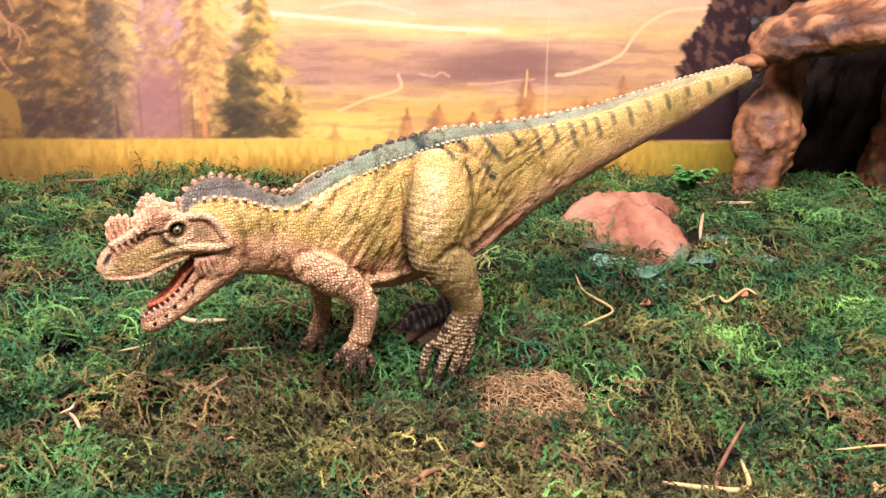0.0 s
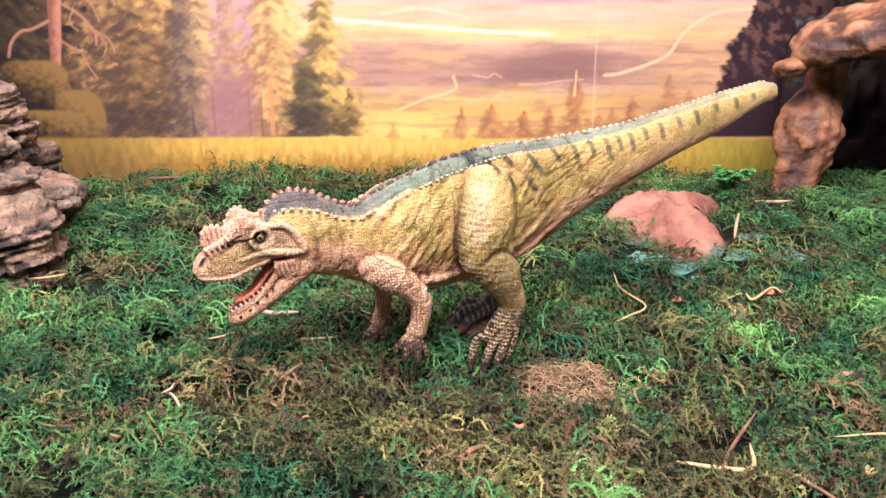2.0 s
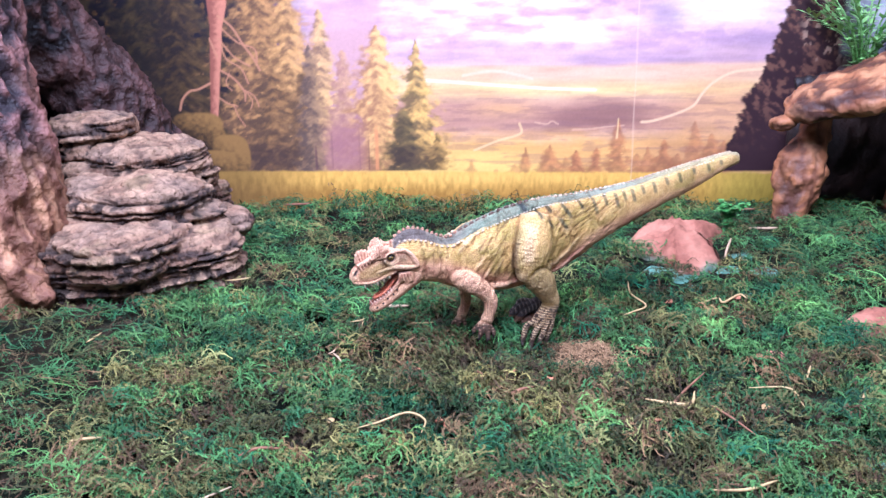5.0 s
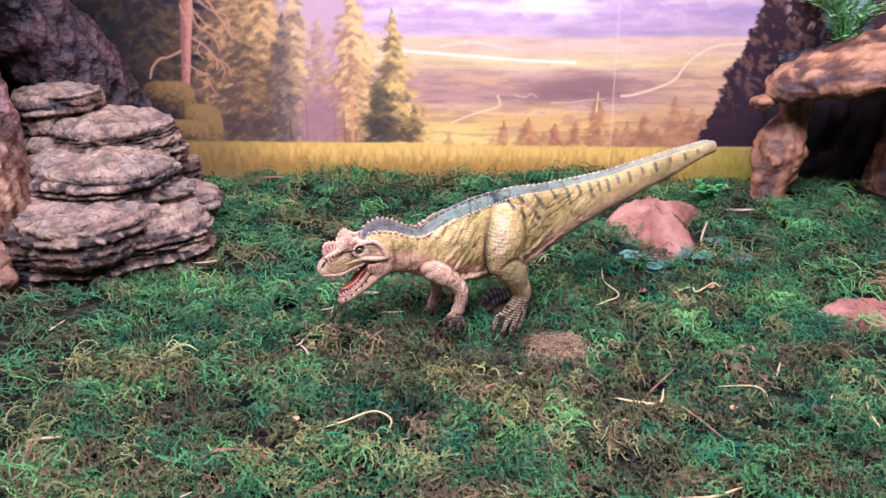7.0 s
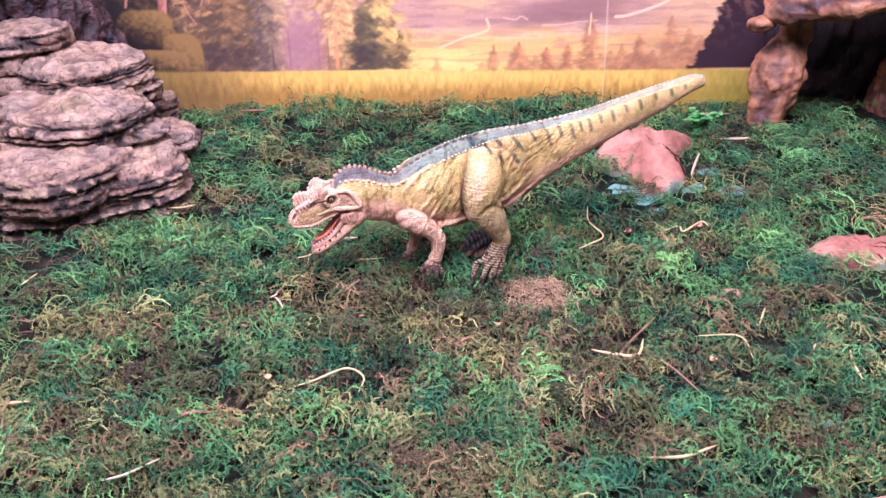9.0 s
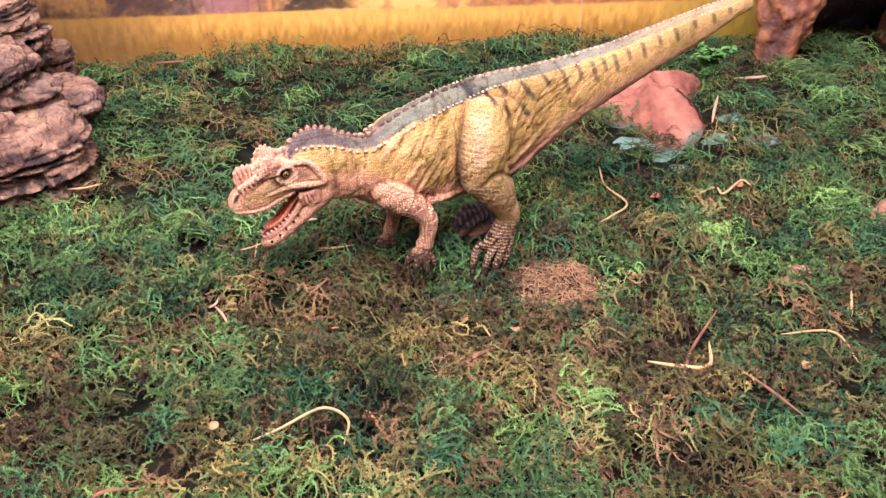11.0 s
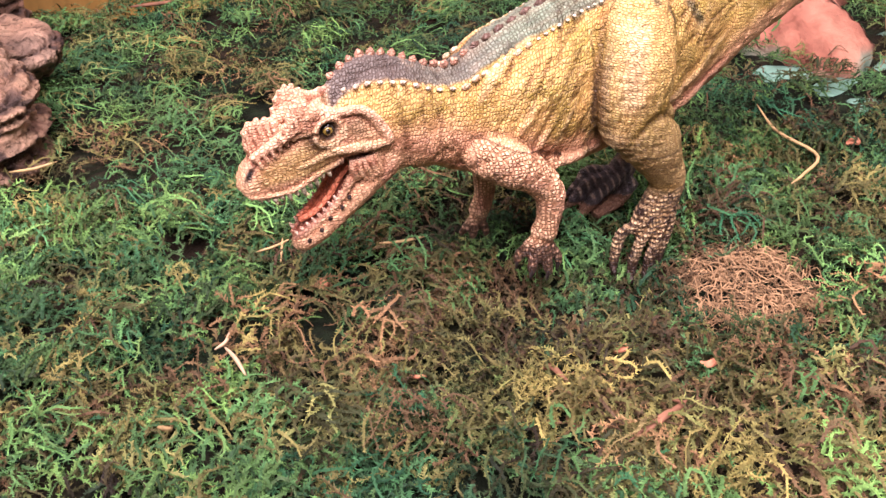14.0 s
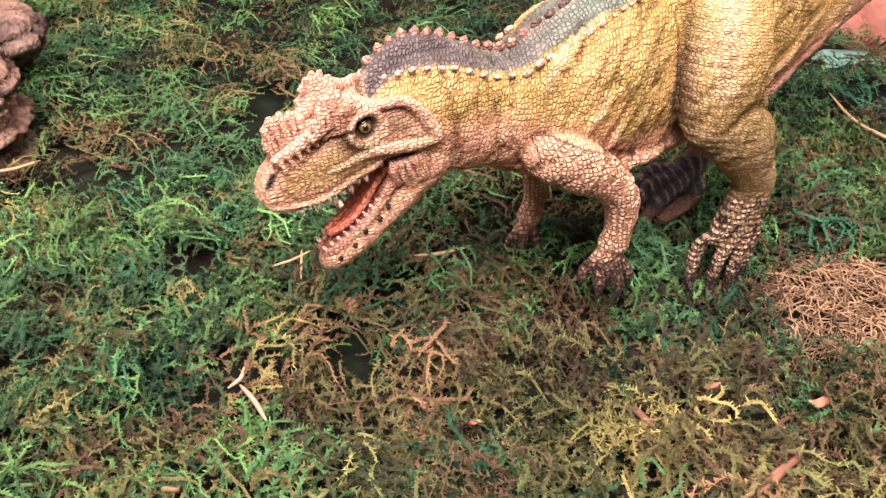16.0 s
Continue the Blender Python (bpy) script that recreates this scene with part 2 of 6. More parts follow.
def fuse(name, verts, faces, voxel, rounds=3):
    """Melts overlapping closed shapes into one even skin."""
    me = bpy.data.meshes.new(name + "_raw")
    me.from_pydata(verts, [], faces)
    bm = bmesh.new()
    bm.from_mesh(me)
    bmesh.ops.recalc_face_normals(bm, faces=bm.faces[:])
    bm.to_mesh(me)
    bm.free()
    ob = new(name + "_raw", me)
    mod = ob.modifiers.new("melt", "REMESH")
    mod.mode, mod.voxel_size = "VOXEL", voxel
    sm = ob.modifiers.new("smooth", "SMOOTH")
    sm.iterations, sm.factor = rounds, 0.5
    out = bpy.data.meshes.new_from_object(ob.evaluated_get(bpy.context.evaluated_depsgraph_get()))
    bpy.data.objects.remove(ob)
    bpy.data.meshes.remove(me)
    out.name = name
    out.polygons.foreach_set("use_smooth", [True] * len(out.polygons))
    return out


def strip_tube(path, radius, sides=6, taper=0.35):
    """A thin stalk along a curve: bmesh-free vertex and face lists."""
    p = smooth_rows(path, max(6, 4 * len(path)))
    verts, faces = [], []
    tan = np.gradient(p, axis=0)
    tan /= np.linalg.norm(tan, axis=1)[:, None] + 1e-12
    for i in range(len(p)):
        up = np.array((0, 0, 1.0)) if abs(tan[i][2]) < 0.9 else np.array((1.0, 0, 0))
        s = np.cross(tan[i], up)
        s /= np.linalg.norm(s)
        v = np.cross(s, tan[i])
        w = radius * (1 - (1 - taper) * abs(2 * i / (len(p) - 1) - 1) ** 3)
        for k in range(sides):
            a = 2 * math.pi * k / sides
            verts.append(tuple(p[i] + w * (math.cos(a) * s + math.sin(a) * v)))
    for i in range(len(p) - 1):
        for k in range(sides):
            a, b = i * sides + k, i * sides + (k + 1) % sides
            faces.append((a, b, b + sides, a + sides))
    faces.append(tuple(range(sides))[::-1])
    faces.append(tuple((len(p) - 1) * sides + k for k in range(sides)))
    return verts, faces


# ---- the setting: soil, room, printed backdrop ----


def soil_height(x, y):
    """The moss bed: gently uneven, banked up in front of the backdrop."""
    h = 0.006 * (fbm(x * 22, y * 22, seed=3) - 0.5) + 0.004 * (fbm(x * 70, y * 70, seed=9) - 0.5)
    h = h + 0.006 * np.exp(-((x - 0.06) / 0.045) ** 2 - ((y - 0.265) / 0.02) ** 2)
    h = h + 0.003 * np.exp(-((x + 0.09) / 0.03) ** 2 - ((y - 0.275) / 0.02) ** 2)
    h = h - 0.008 * step(0.13, 0.27, y) - 0.03 * step(0.275, 0.315, y)
    return h - 0.0025


def grid_faces(nx, ny):
    i = np.arange(nx - 1)[None, :] + np.arange(ny - 1)[:, None] * nx
    i = i.ravel()
    return np.c_[i, i + 1, i + nx + 1, i + nx]


def ground():
    gx, gy = np.meshgrid(np.linspace(-0.62, 0.62, 420), np.linspace(-0.34, 0.42, 260))
    z = soil_height(gx, gy) + 0.003 * (fbm(gx * 190, gy * 190, seed=23, octaves=3) - 0.5)
    v = np.c_[gx.ravel(), gy.ravel(), z.ravel()]
    n = fbm(v[:, 0] * 60, v[:, 1] * 60, seed=21)
    paint = mix(np.array((0.006, 0.008, 0.004)), np.array((0.018, 0.012, 0.007)), step(0.4, 0.6, n))
    paint = mix(paint, np.array((0.013, 0.021, 0.009)), step(0.5, 0.7, fbm(v[:, 0] * 330, v[:, 1] * 330, seed=25)) * 0.6)
    ob = new("ground", mesh_from("ground", v, grid_faces(420, 260), SOIL, paint))
    tagged(ob, "dark soil bed under the dyed moss", "ground", kind="structure")


def room():
    def slab(name, lo, hi, mat, label, cat):
        bm = bmesh.new()
        bmesh.ops.create_cube(bm, size=1.0)
        for v in bm.verts:
            for k in range(3):
                v.co[k] = lo[k] if v.co[k] < 0 else hi[k]
        me = bpy.data.meshes.new(name)
        bm.to_mesh(me)
        bm.free()
        me.materials.append(mat)
        tagged(new(name, me), label, cat, kind="structure")

    slab("wall_south", (-1.6, -1.7, -0.8), (1.6, -1.6, 1.3), WALL, "plain warm grey painted room wall", "wall")
    slab("wall_west", (-1.7, -1.7, -0.8), (-1.6, 1.3, 1.3), WALL, "plain warm grey painted room wall", "wall")
    slab("wall_east", (1.6, -1.7, -0.8), (1.7, 1.3, 1.3), WALL, "plain warm grey painted room wall", "wall")
    slab("wall_north", (-1.6, 1.2, -0.8), (1.6, 1.3, 1.3), WALL, "plain warm grey painted room wall", "wall")
    slab("ceiling", (-1.7, -1.7, 1.3), (1.7, 1.3, 1.4), CEILING, "plain white painted room ceiling", "ceiling")
    slab("floor", (-1.7, -1.7, -0.9), (1.7, 1.3, -0.8), WALL, "plain room floor", "floor")


def B(u, v):
    """A place on the print, from its own grid (u across, v down), in millimetres across and up."""
    w = u - 774.4
    return -19.52 + 0.41786 * w - 0.0022 * v + 0.0000964 * w * v, 132.57 - 0.00217 * w - 0.4031 * v - 0.0000961 * v * v


def paint_backdrop(X, Z):
    """The printed landscape on the paper, in millimetres across and up: evening sky, hills, meadow and conifers."""
    n1 = fbm(X / 45, Z / 14, seed=31, octaves=4)
    n2 = fbm(X / 14, Z / 7, seed=33, octaves=4)
    fine = fbm(X / 2.6, Z / 2.2, seed=35, octaves=4)

    def across(u):
        return B(u, 150)[0]

    def spot(u, v, ru, rv, power=2):
        """A soft oval patch of the print."""
        cx, cz = B(u, v)
        return np.exp(-np.abs((X - cx) / (0.43 * ru)) ** power - np.abs((Z - cz) / (0.43 * rv)) ** power)

    def band(v0, v1, soft, wob=10):
        """A soft level stripe from v0 down to v1."""
        z0, z1 = B(780, v0)[1] + wob * (n1 - 0.5), B(780, v1)[1] + wob * (n2 - 0.5)
        return step(z0 + soft, z0 - soft, Z) * step(z1 - soft, z1 + soft, Z)

    # sky: lavender cloud over a bright glow
    img = np.zeros(X.shape + (3,)) + lin(228, 194, 206)
    img = mix(img, lin(202, 168, 200), step(0.42, 0.64, n2) * 0.8)
    img = mix(img, lin(238, 214, 226), step(0.5, 0.66, fbm(X / 22, Z / 8, seed=41)) * 0.7)
    puff = fbm(X / 20 + 3 + 0.02 * Z, Z / 6.0, seed=43, octaves=5)
    img = mix(img, lin(190, 154, 190), step(0.46, 0.68, puff) * step(70, 90, Z) * 0.6)
    img = mix(img, lin(250, 234, 242), np.clip(1.2 * spot(860, 20, 130, 45) + spot(960, 55, 90, 26), 0, 1) * np.clip(2.2 * (0.74 - puff), 0, 0.9))
    img = mix(img, lin(255, 250, 226), np.clip(1.0 * spot(1240, 6, 100, 30, 3), 0, 1) * (0.4 + 0.7 * n2))
    img = mix(img, lin(164, 144, 178), np.clip(spot(1130, 18, 34, 30) + spot(1310, 68, 120, 20) + spot(1180, 112, 170, 14), 0, 1) * 0.75)
    img = mix(img, lin(206, 176, 196), band(78, 112, 7) * 0.75)
    img = mix(img, lin(176, 150, 182), band(98, 116, 4) * step(across(900), across(1150), X) * 0.7)
    # hills in soft level bands
    img = mix(img, lin(232, 196, 170), step(B(0, 112)[1] + 3, B(0, 112)[1] - 3, Z + 5 * (n1 - 0.5)))
    img = mix(img, lin(246, 214, 150), band(140, 168, 6, 6) * 0.9)
    img = mix(img, lin(240, 208, 160), band(112, 134, 5, 6) * step(across(900), across(760), X) * 0.8)
    img = mix(img, lin(196, 154, 138), band(168, 232, 8, 10))
    img = mix(img, lin(150, 112, 110), band(182, 222, 7, 12) * step(across(860), across(960), X) * step(across(1170), across(1060), X) * 0.85)
    img = mix(img, lin(226, 182, 134), np.clip(spot(850, 185, 60, 14) + spot(1230, 190, 90, 60), 0, 1) * 0.8)
    img = mix(img, lin(238, 190, 118), step(B(0, 236)[1] + 9, B(0, 236)[1] - 9, Z + 8 * (n2 - 0.5)))
    img = mix(img, lin(250, 214, 124), np.clip(spot(800, 285, 110, 34) + spot(900, 296, 400, 12), 0, 1) * 0.9)
    img = mix(img, lin(188, 142, 112), step(across(1010), across(1180), X) * band(232, 300, 10) * 0.6)
    img = img * (0.80 + 0.40 * fbm(X / 24, Z / 3.0, seed=45, octaves=5))[..., None]
    img = mix(img, lin(146, 112, 118), step(0.52, 0.66, fbm(X / 20, Z / 2.6, seed=49, octaves=4)) * band(150, 300, 10) * 0.35)

    def line(pts, w, col, a=1.0):
        nonlocal img
        q = smooth_rows(pts, 40)
        d = np.full(X.shape, 1e9)
        for (x0, z0), (x1, z1) in zip(q[:-1], q[1:]):
            vx, vz = x1 - x0, z1 - z0
            t = np.clip(((X - x0) * vx + (Z - z0) * vz) / (vx * vx + vz * vz + 1e-9), 0, 1)
            d = np.minimum(d, np.hypot(X - x0 - t * vx, Z - z0 - t * vz))
        img = mix(img, col, a * step(w, 0.3 * w, d))

    # bright river and roads
    line([B(700, 133), B(770, 138), B(850, 144), B(930, 149), B(1010, 152)], 1.5, lin(255, 246, 220), 0.9)
    line([B(780, 126), B(830, 119), B(870, 124), B(900, 132)], 1.6, lin(250, 226, 200), 0.5)
    line([B(1300, 117), B(1250, 122), B(1215, 140), B(1195, 160), B(1180, 180), B(1150, 194), B(1110, 206), B(1090, 208)], 1.5, lin(250, 214, 176), 0.9)
    line([B(1060, 214), B(1030, 216), B(1000, 220), B(970, 221)], 0.9, lin(236, 196, 168), 0.6)
    line([B(800, 256), B(840, 240), B(872, 231), B(882, 224), B(878, 210)], 1.3, lin(252, 218, 166), 0.75)
    line([B(905, 208), B(925, 211), B(935, 206), B(945, 211)], 1.0, lin(236, 196, 168), 0.6)

    def conifer(cx, base, top, half, dark, light, seed, power=0.85, lit=0.5, soft=0.3, alpha=1.0, tiers=7):
        """A printed conifer with ragged, drooping tiers, sunlit on one side."""
        nonlocal img
        h = np.clip((Z - base) / (top - base), 0, 1)
        rag = fbm((X + seed) / 6.5, Z / 3.6, seed=seed, octaves=5)
        saw = np.mod(h * tiers + 3.0 * rag + 0.35 * np.sign(X - cx), 1.0)
        edge = half * (1 - h) ** power * (0.62 + 0.16 * (1 - saw) + 1.5 * (rag - 0.5)) * 1.3 + 0.3
        u = (X - cx) / np.maximum(edge, 0.1)
        mask = step(1.0 + soft, 1.0 - soft, np.abs(u)) * step(base - 0.8, base + 0.4, Z) * step(top + 0.6, top - 1.2, Z)
        droop = Z + 0.45 * np.abs(X - cx)
        clump = fbm(X / 5.2, droop / 3.2, seed=seed + 5, octaves=5)
        k = np.clip(lit + 2.4 * (clump - 0.5) + 0.42 * np.clip(u, -1, 1) + 0.22 * (h - 0.4) - 0.1 * saw, 0, 1)
        img = mix(img, mix(dark, light, 0.15 + 0.8 * k) * (0.8 + 0.36 * fine)[..., None], mask * alpha)

    # hazy row of small firs on the meadow's edge
    pale, rust = lin(212, 146, 98), lin(138, 92, 76)
    for u, top, half, al in ((888, 250, 5, 0.7), (870, 280, 6, 0.5), (930, 246, 12, 0.75), (975, 256, 8, 0.9), (1010, 252, 8, 0.85), (1046, 202, 11, 0.75), (1080, 262, 10, 0.6), (1098, 250, 9, 0.6), (1126, 238, 11, 0.75),
                             (1150, 262, 9, 0.6), (1176, 206, 12, 0.55), (1206, 228, 13, 0.6), (1228, 240, 12, 0.6), (795, 272, 5, 0.5), (838, 288, 3, 0.5), (958, 268, 8, 0.5)):
        cx, base = B(u, 299)
        conifer(cx, base, B(u, top)[1], half, rust, pale, u, lit=0.4, soft=0.55, alpha=al, tiers=5)
    line([B(1047, 236), B(1049, 218), B(1050, 203)], 1.0, lin(255, 226, 170), 0.7)
    # the dim wood, the mauve clearing and the tall sunlit conifers
    base = B(600, 289)[1]
    above = step(base - 1, base + 1, Z)
    img = mix(img, lin(96, 76, 76), step(across(560), across(430), X + 12 * (n2 - 0.5)) * above)
    gap = step(across(505), across(540), X) * step(across(650), across(610), X) * above
    img = mix(img, mix(lin(172, 128, 136), lin(206, 170, 178), step(B(0, 230)[1], B(0, 120)[1], Z)), gap * step(B(0, 20)[1] + 20, B(0, 60)[1], Z + 14 * (n1 - 0.5)))
    deep = mix(lin(38, 36, 48), lin(78, 68, 56), step(0.42, 0.66, fbm(X / 8, Z / 6, seed=61)))
    deep = mix(deep, lin(120, 92, 60), step(0.6, 0.72, fbm(X / 4, Z / 4, seed=63)) * step(20, 90, Z) * 0.6)
    img = mix(img, deep, step(across(450), across(360), X + 16 * (n1 - 0.5)) * step(base - 4, base, Z))
    for u, top, half, dark, light, lit, pw in (
            (250, -160, 50, lin(34, 34, 44), lin(84, 72, 52), 0.30, 0.6), (300, -120, 36, lin(36, 34, 44), lin(96, 78, 54), 0.30, 0.6),
            (440, -70, 44, lin(84, 66, 62), lin(206, 160, 104), 0.52, 0.5), (486, -30, 28, lin(104, 80, 66), lin(226, 180, 116), 0.56, 0.55),
            (455, 120, 34, lin(66, 56, 58), lin(170, 132, 88), 0.40, 0.5), (512, 120, 26, lin(74, 62, 60), lin(178, 140, 96), 0.42, 0.5),
            (540, 8, 20, lin(112, 88, 80), lin(236, 196, 136), 0.56, 0.7), (520, 70, 12, lin(84, 74, 78), lin(170, 140, 110), 0.40, 0.6),
            (576, 80, 15, lin(166, 124, 122), lin(216, 176, 140), 0.50, 0.6),
            (634, 36, 28, lin(150, 108, 84), lin(252, 206, 132), 0.60, 0.62), (700, 62, 25, lin(72, 68, 62), lin(250, 206, 118), 0.47, 0.9),
            (678, 185, 15, lin(64, 62, 60), lin(140, 122, 84), 0.34, 0.6), (735, 225, 10, lin(66, 62, 56), lin(206, 168, 100), 0.42, 0.6)):
        conifer(B(u, 250)[0], base - 1, B(u, top)[1], half, dark, light, u, power=pw, lit=lit, soft=0.42, tiers=9, alpha=0.92)
    img = mix(img, lin(170, 124, 132), np.clip(spot(575, 250, 36, 50, 4), 0, 1) * above * 0.8)
    img = mix(img, lin(70, 58, 62), np.clip(spot(450, 268, 62, 26, 3) + spot(690, 268, 44, 22, 3), 0, 1) * above * 0.6 * (0.5 + fine))
    for u, w, col, v0, al in ((630, 2.0, lin(226, 160, 110), 215, 0.8), (524, 1.0, lin(104, 76, 84), 250, 0.7), (552, 0.8, lin(140, 100, 108), 225, 0.5), (600, 1.0, lin(150, 108, 112), 215, 0.5), (616, 1.0, lin(120, 84, 84), 235, 0.6)):
        cx = B(u, 260)[0]
        img = mix(img, col, step(w, 0.4 * w, np.abs(X - cx)) * above * step(B(u, v0 - 10)[1], B(u, v0 + 10)[1], Z) * al)
    # bare trunk with drooping boughs
    tx = np.interp(Z, [B(0, 200)[1], B(0, 0)[1]], [B(346, 200)[0], B(348, 0)[0]])
    tw = np.interp(Z, [B(0, 200)[1], B(0, 40)[1], B(0, 0)[1]], [3.6, 5.2, 8.0])
    bark = mix(lin(150, 96, 84), lin(206, 142, 120), step(-0.6, 0.6, (X - tx) / tw + 1.2 * (fine - 0.5)))
    img = mix(img, bark, step(tw, tw - 1.2, np.abs(X - tx + 0.8 * (n2 - 0.5))) * step(B(0, 206)[1], B(0, 196)[1], Z) * 0.92)
    for pts, w in ((((350, 20), (375, 40), (395, 70), (412, 92), (425, 115)), 1.2), (((355, 40), (385, 66), (415, 78), (420, 100)), 0.9), (((352, 60), (380, 92), (408, 108)), 0.9), (((356, 70), (366, 95), (392, 112), (405, 138)), 0.8),
                   (((356, 115), (380, 130), (398, 152), (400, 168)), 1.1), (((395, 148), (415, 160), (424, 178)), 0.8), (((353, 162), (368, 172), (386, 178)), 0.9), (((380, 176), (388, 195), (400, 212)), 0.7),
                   (((338, 138), (318, 148), (302, 152), (290, 166), (286, 184)), 1.3), (((400, 150), (412, 168), (410, 182)), 0.7), (((336, 60), (344, 78), (350, 92)), 1.0), (((372, 120), (366, 138), (376, 150)), 0.6)):
        line([B(*p) for p in pts], w, lin(196, 144, 116), 0.85)
    # mossy boulders at the wood's edge
    for (u, v), ru, rv, tone in (((318, 226), 48, 38, 0.0), ((376, 262), 34, 36, 0.35), ((330, 278), 60, 26, 0.1)):
        cx, cz = B(u, v)
        du, dz = (X - cx) / (0.43 * ru), (Z - cz) / (0.43 * rv)
        d = (np.abs(du) ** 3.2 + np.abs(dz) ** 3.2) ** (1 / 3.2) + 0.16 * (n2 - 0.5)
        shade = step(0.15, 1.15, 0.5 * dz + 0.35 * du + 0.5 + 0.7 * (fine - 0.5) + tone)
        img = mix(img, mix(lin(50, 42, 42), lin(150, 118, 72), shade), step(1.05, 0.92, d))
    # large dark fir and the tall tree beyond
    vs, us = (310, 285, 250, 222, 200, 160, 130, 100, 72, 40, 18, -60), (1205, 1216, 1240, 1252, 1262, 1272, 1298, 1308, 1320, 1334, 1344, 1362)
    edge_l = np.interp(Z, [B(u, v)[1] for u, v in zip(us, vs)], [B(u, v)[0] for u, v in zip(us, vs)])
    rag = 7 * (fbm(X / 5, Z / 3.2, seed=71, octaves=5) - 0.5) + 3.0 * np.mod(Z / 11 + 0.7 * n2, 1.0) - 1.5
    dark_fir = step(-1.6, 1.6, X - edge_l + rag) * step(base - 5, base - 3, Z)
    k = step(0.46, 0.7, fbm(X / 4, (Z + 0.4 * X) / 3, seed=73, octaves=5))
    leafy = mix(lin(58, 42, 50), lin(112, 82, 74), k * step(10, 70, Z))
    leafy = mix(leafy, lin(206, 178, 160), step(0.60, 0.68, fbm(X / 4.5, Z / 6, seed=77)) * step(B(0, 130)[1], B(0, 80)[1], Z) * step(across(1345), across(1375), X) * 0.7)
    img = mix(img, leafy, dark_fir)
    img = mix(img, mix(lin(150, 170, 210), lin(236, 240, 250), n2), step(across(1420), across(1436), X) * step(across(1512), across(1490), X) * step(B(0, 120)[1], B(0, 80)[1], Z + 12 * (n2 - 0.5)) * 0.8)
    img = mix(img, lin(86, 60, 66) * (0.7 + 0.6 * fine)[..., None], step(across(1500), across(1515), X))
    # meadow
    mz = B(780, 293)[1] + 1.4 * (fbm(X / 6, Z * 0, seed=81) - 0.5) - 0.012 * (X + 27)
    grass = fbm(X / 2.0, Z / 6, seed=83)
    field = mix(lin(238, 194, 96), lin(178, 138, 66), step(mz - 3, mz - 20, Z + 9 * (grass - 0.5)))
    field = mix(field, lin(120, 96, 58), step(across(560), across(370), X) * 0.8)
    field = mix(field, lin(246, 206, 112), spot(800, 302, 160, 14) * 0.6)
    field = mix(field, lin(166, 152, 62), step(across(1150), across(1290), X) * 0.8)
    img = mix(img, field * (0.78 + 0.44 * grass)[..., None], step(mz + 1.2, mz - 1.2, Z + 1.5 * (fine - 0.5)))
    # the pale joint between two sheets of the print
    jx = np.interp(Z, [B(0, 300)[1], B(0, 0)[1]], [B(1072, 300)[0], B(1087, 0)[0]])
    img = mix(img, lin(255, 226, 200), step(0.8, 0.2, np.abs(X - jx)) * 0.35)
    # halftone mottle of the printing, warm ink
    img = img * (0.93 + 0.14 * fbm(X / 1.1, Z / 1.1, seed=95, octaves=2))[..., None]
    return img * np.array((0.785, 0.695, 0.61))


def backdrop():
    nx, nz = 900, 256
    xs, zs = np.linspace(-0.41, 0.38, nx), np.linspace(-0.03, 0.195, nz)
    gx, gz = np.meshgrid(xs, zs)
    img = paint_backdrop(gx * 1000, gz * 1000)
    wave = 0.0012 * (fbm(gx * 9, gz * 6, seed=91) - 0.5)
    v = np.c_[gx.ravel(), (0.325 + wave).ravel(), gz.ravel()]
    faces = grid_faces(nx, nz)
    n = len(v)
    # a thin sheet: the same outline again behind the print
    edge = np.array([(x, 0.3265, z) for x, z in ((-0.41, -0.03), (0.38, -0.03), (0.38, 0.195), (-0.41, 0.195))])
    faces = faces.tolist() + [(n, n + 3, n + 2, n + 1)]
    corner = (0, nx - 1, nx * nz - 1, nx * (nz - 1))
    faces += [(corner[i], n + i, n + (i + 1) % 4, corner[(i + 1) % 4]) for i in range(4)]
    paint = np.vstack([img.reshape(-1, 3), np.full((4, 3), 0.7)])
    ob = new("backdrop", mesh_from("backdrop", np.vstack([v, edge]), faces, PRINT, paint))
    tagged(ob, "printed paper backdrop of a golden conifer meadow at evening", "backdrop", kind="structure")


ground()
room()
backdrop()

# ---- the dinosaur figurine: one painted cast, nose towards -x, in millimetres ----
TOP = [(-58, 53.0), (-54, 57.0), (-48, 58.6), (-42, 57.2), (-36, 54.2), (-30, 52.7), (-26, 54.7), (-20, 57.5), (-12, 60.5), (-4, 63.3), (4, 65.0), (12, 66.3),
       (20, 66.6), (28, 66.6), (43, 67.8), (59, 69.5), (77, 73.1), (95, 76.8), (113, 79.9), (119, 78.9)]
AXIS_S = [-78, -66, -58, -50, -40, -30, -20, 0, 130]
AXIS_N = [4.6, 3.2, 1.2, -0.8, -1.0, -0.4, 0.0, 0.0, -1.0]


def spine_n(s):
    return np.interp(s, AXIS_S, AXIS_N)


def spine_top(s):
    return np.interp(s, [a for a, _ in TOP], [b for _, b in TOP])


def limb_to(V, F, rows, **kw):
    """Rows of (along, towards the viewer, up, half-width, half-height)."""
    tube(V, F, [(a, -b, c, d, e) for a, b, c, d, e in rows], **kw)


def trunk_to(V, F, rows, **kw):
    """Rows of (along, top, bottom, half-width)."""
    limb_to(V, F, [(s, spine_n(s), (t + b) / 2, w, (t - b) / 2) for s, t, b, w in rows], upright=True, **kw)


def in_metres(name, V, F, voxel, rounds):
    return fuse(name, [(a * 0.001, b * 0.001, c * 0.001) for a, b, c in V], F, voxel, rounds=rounds)


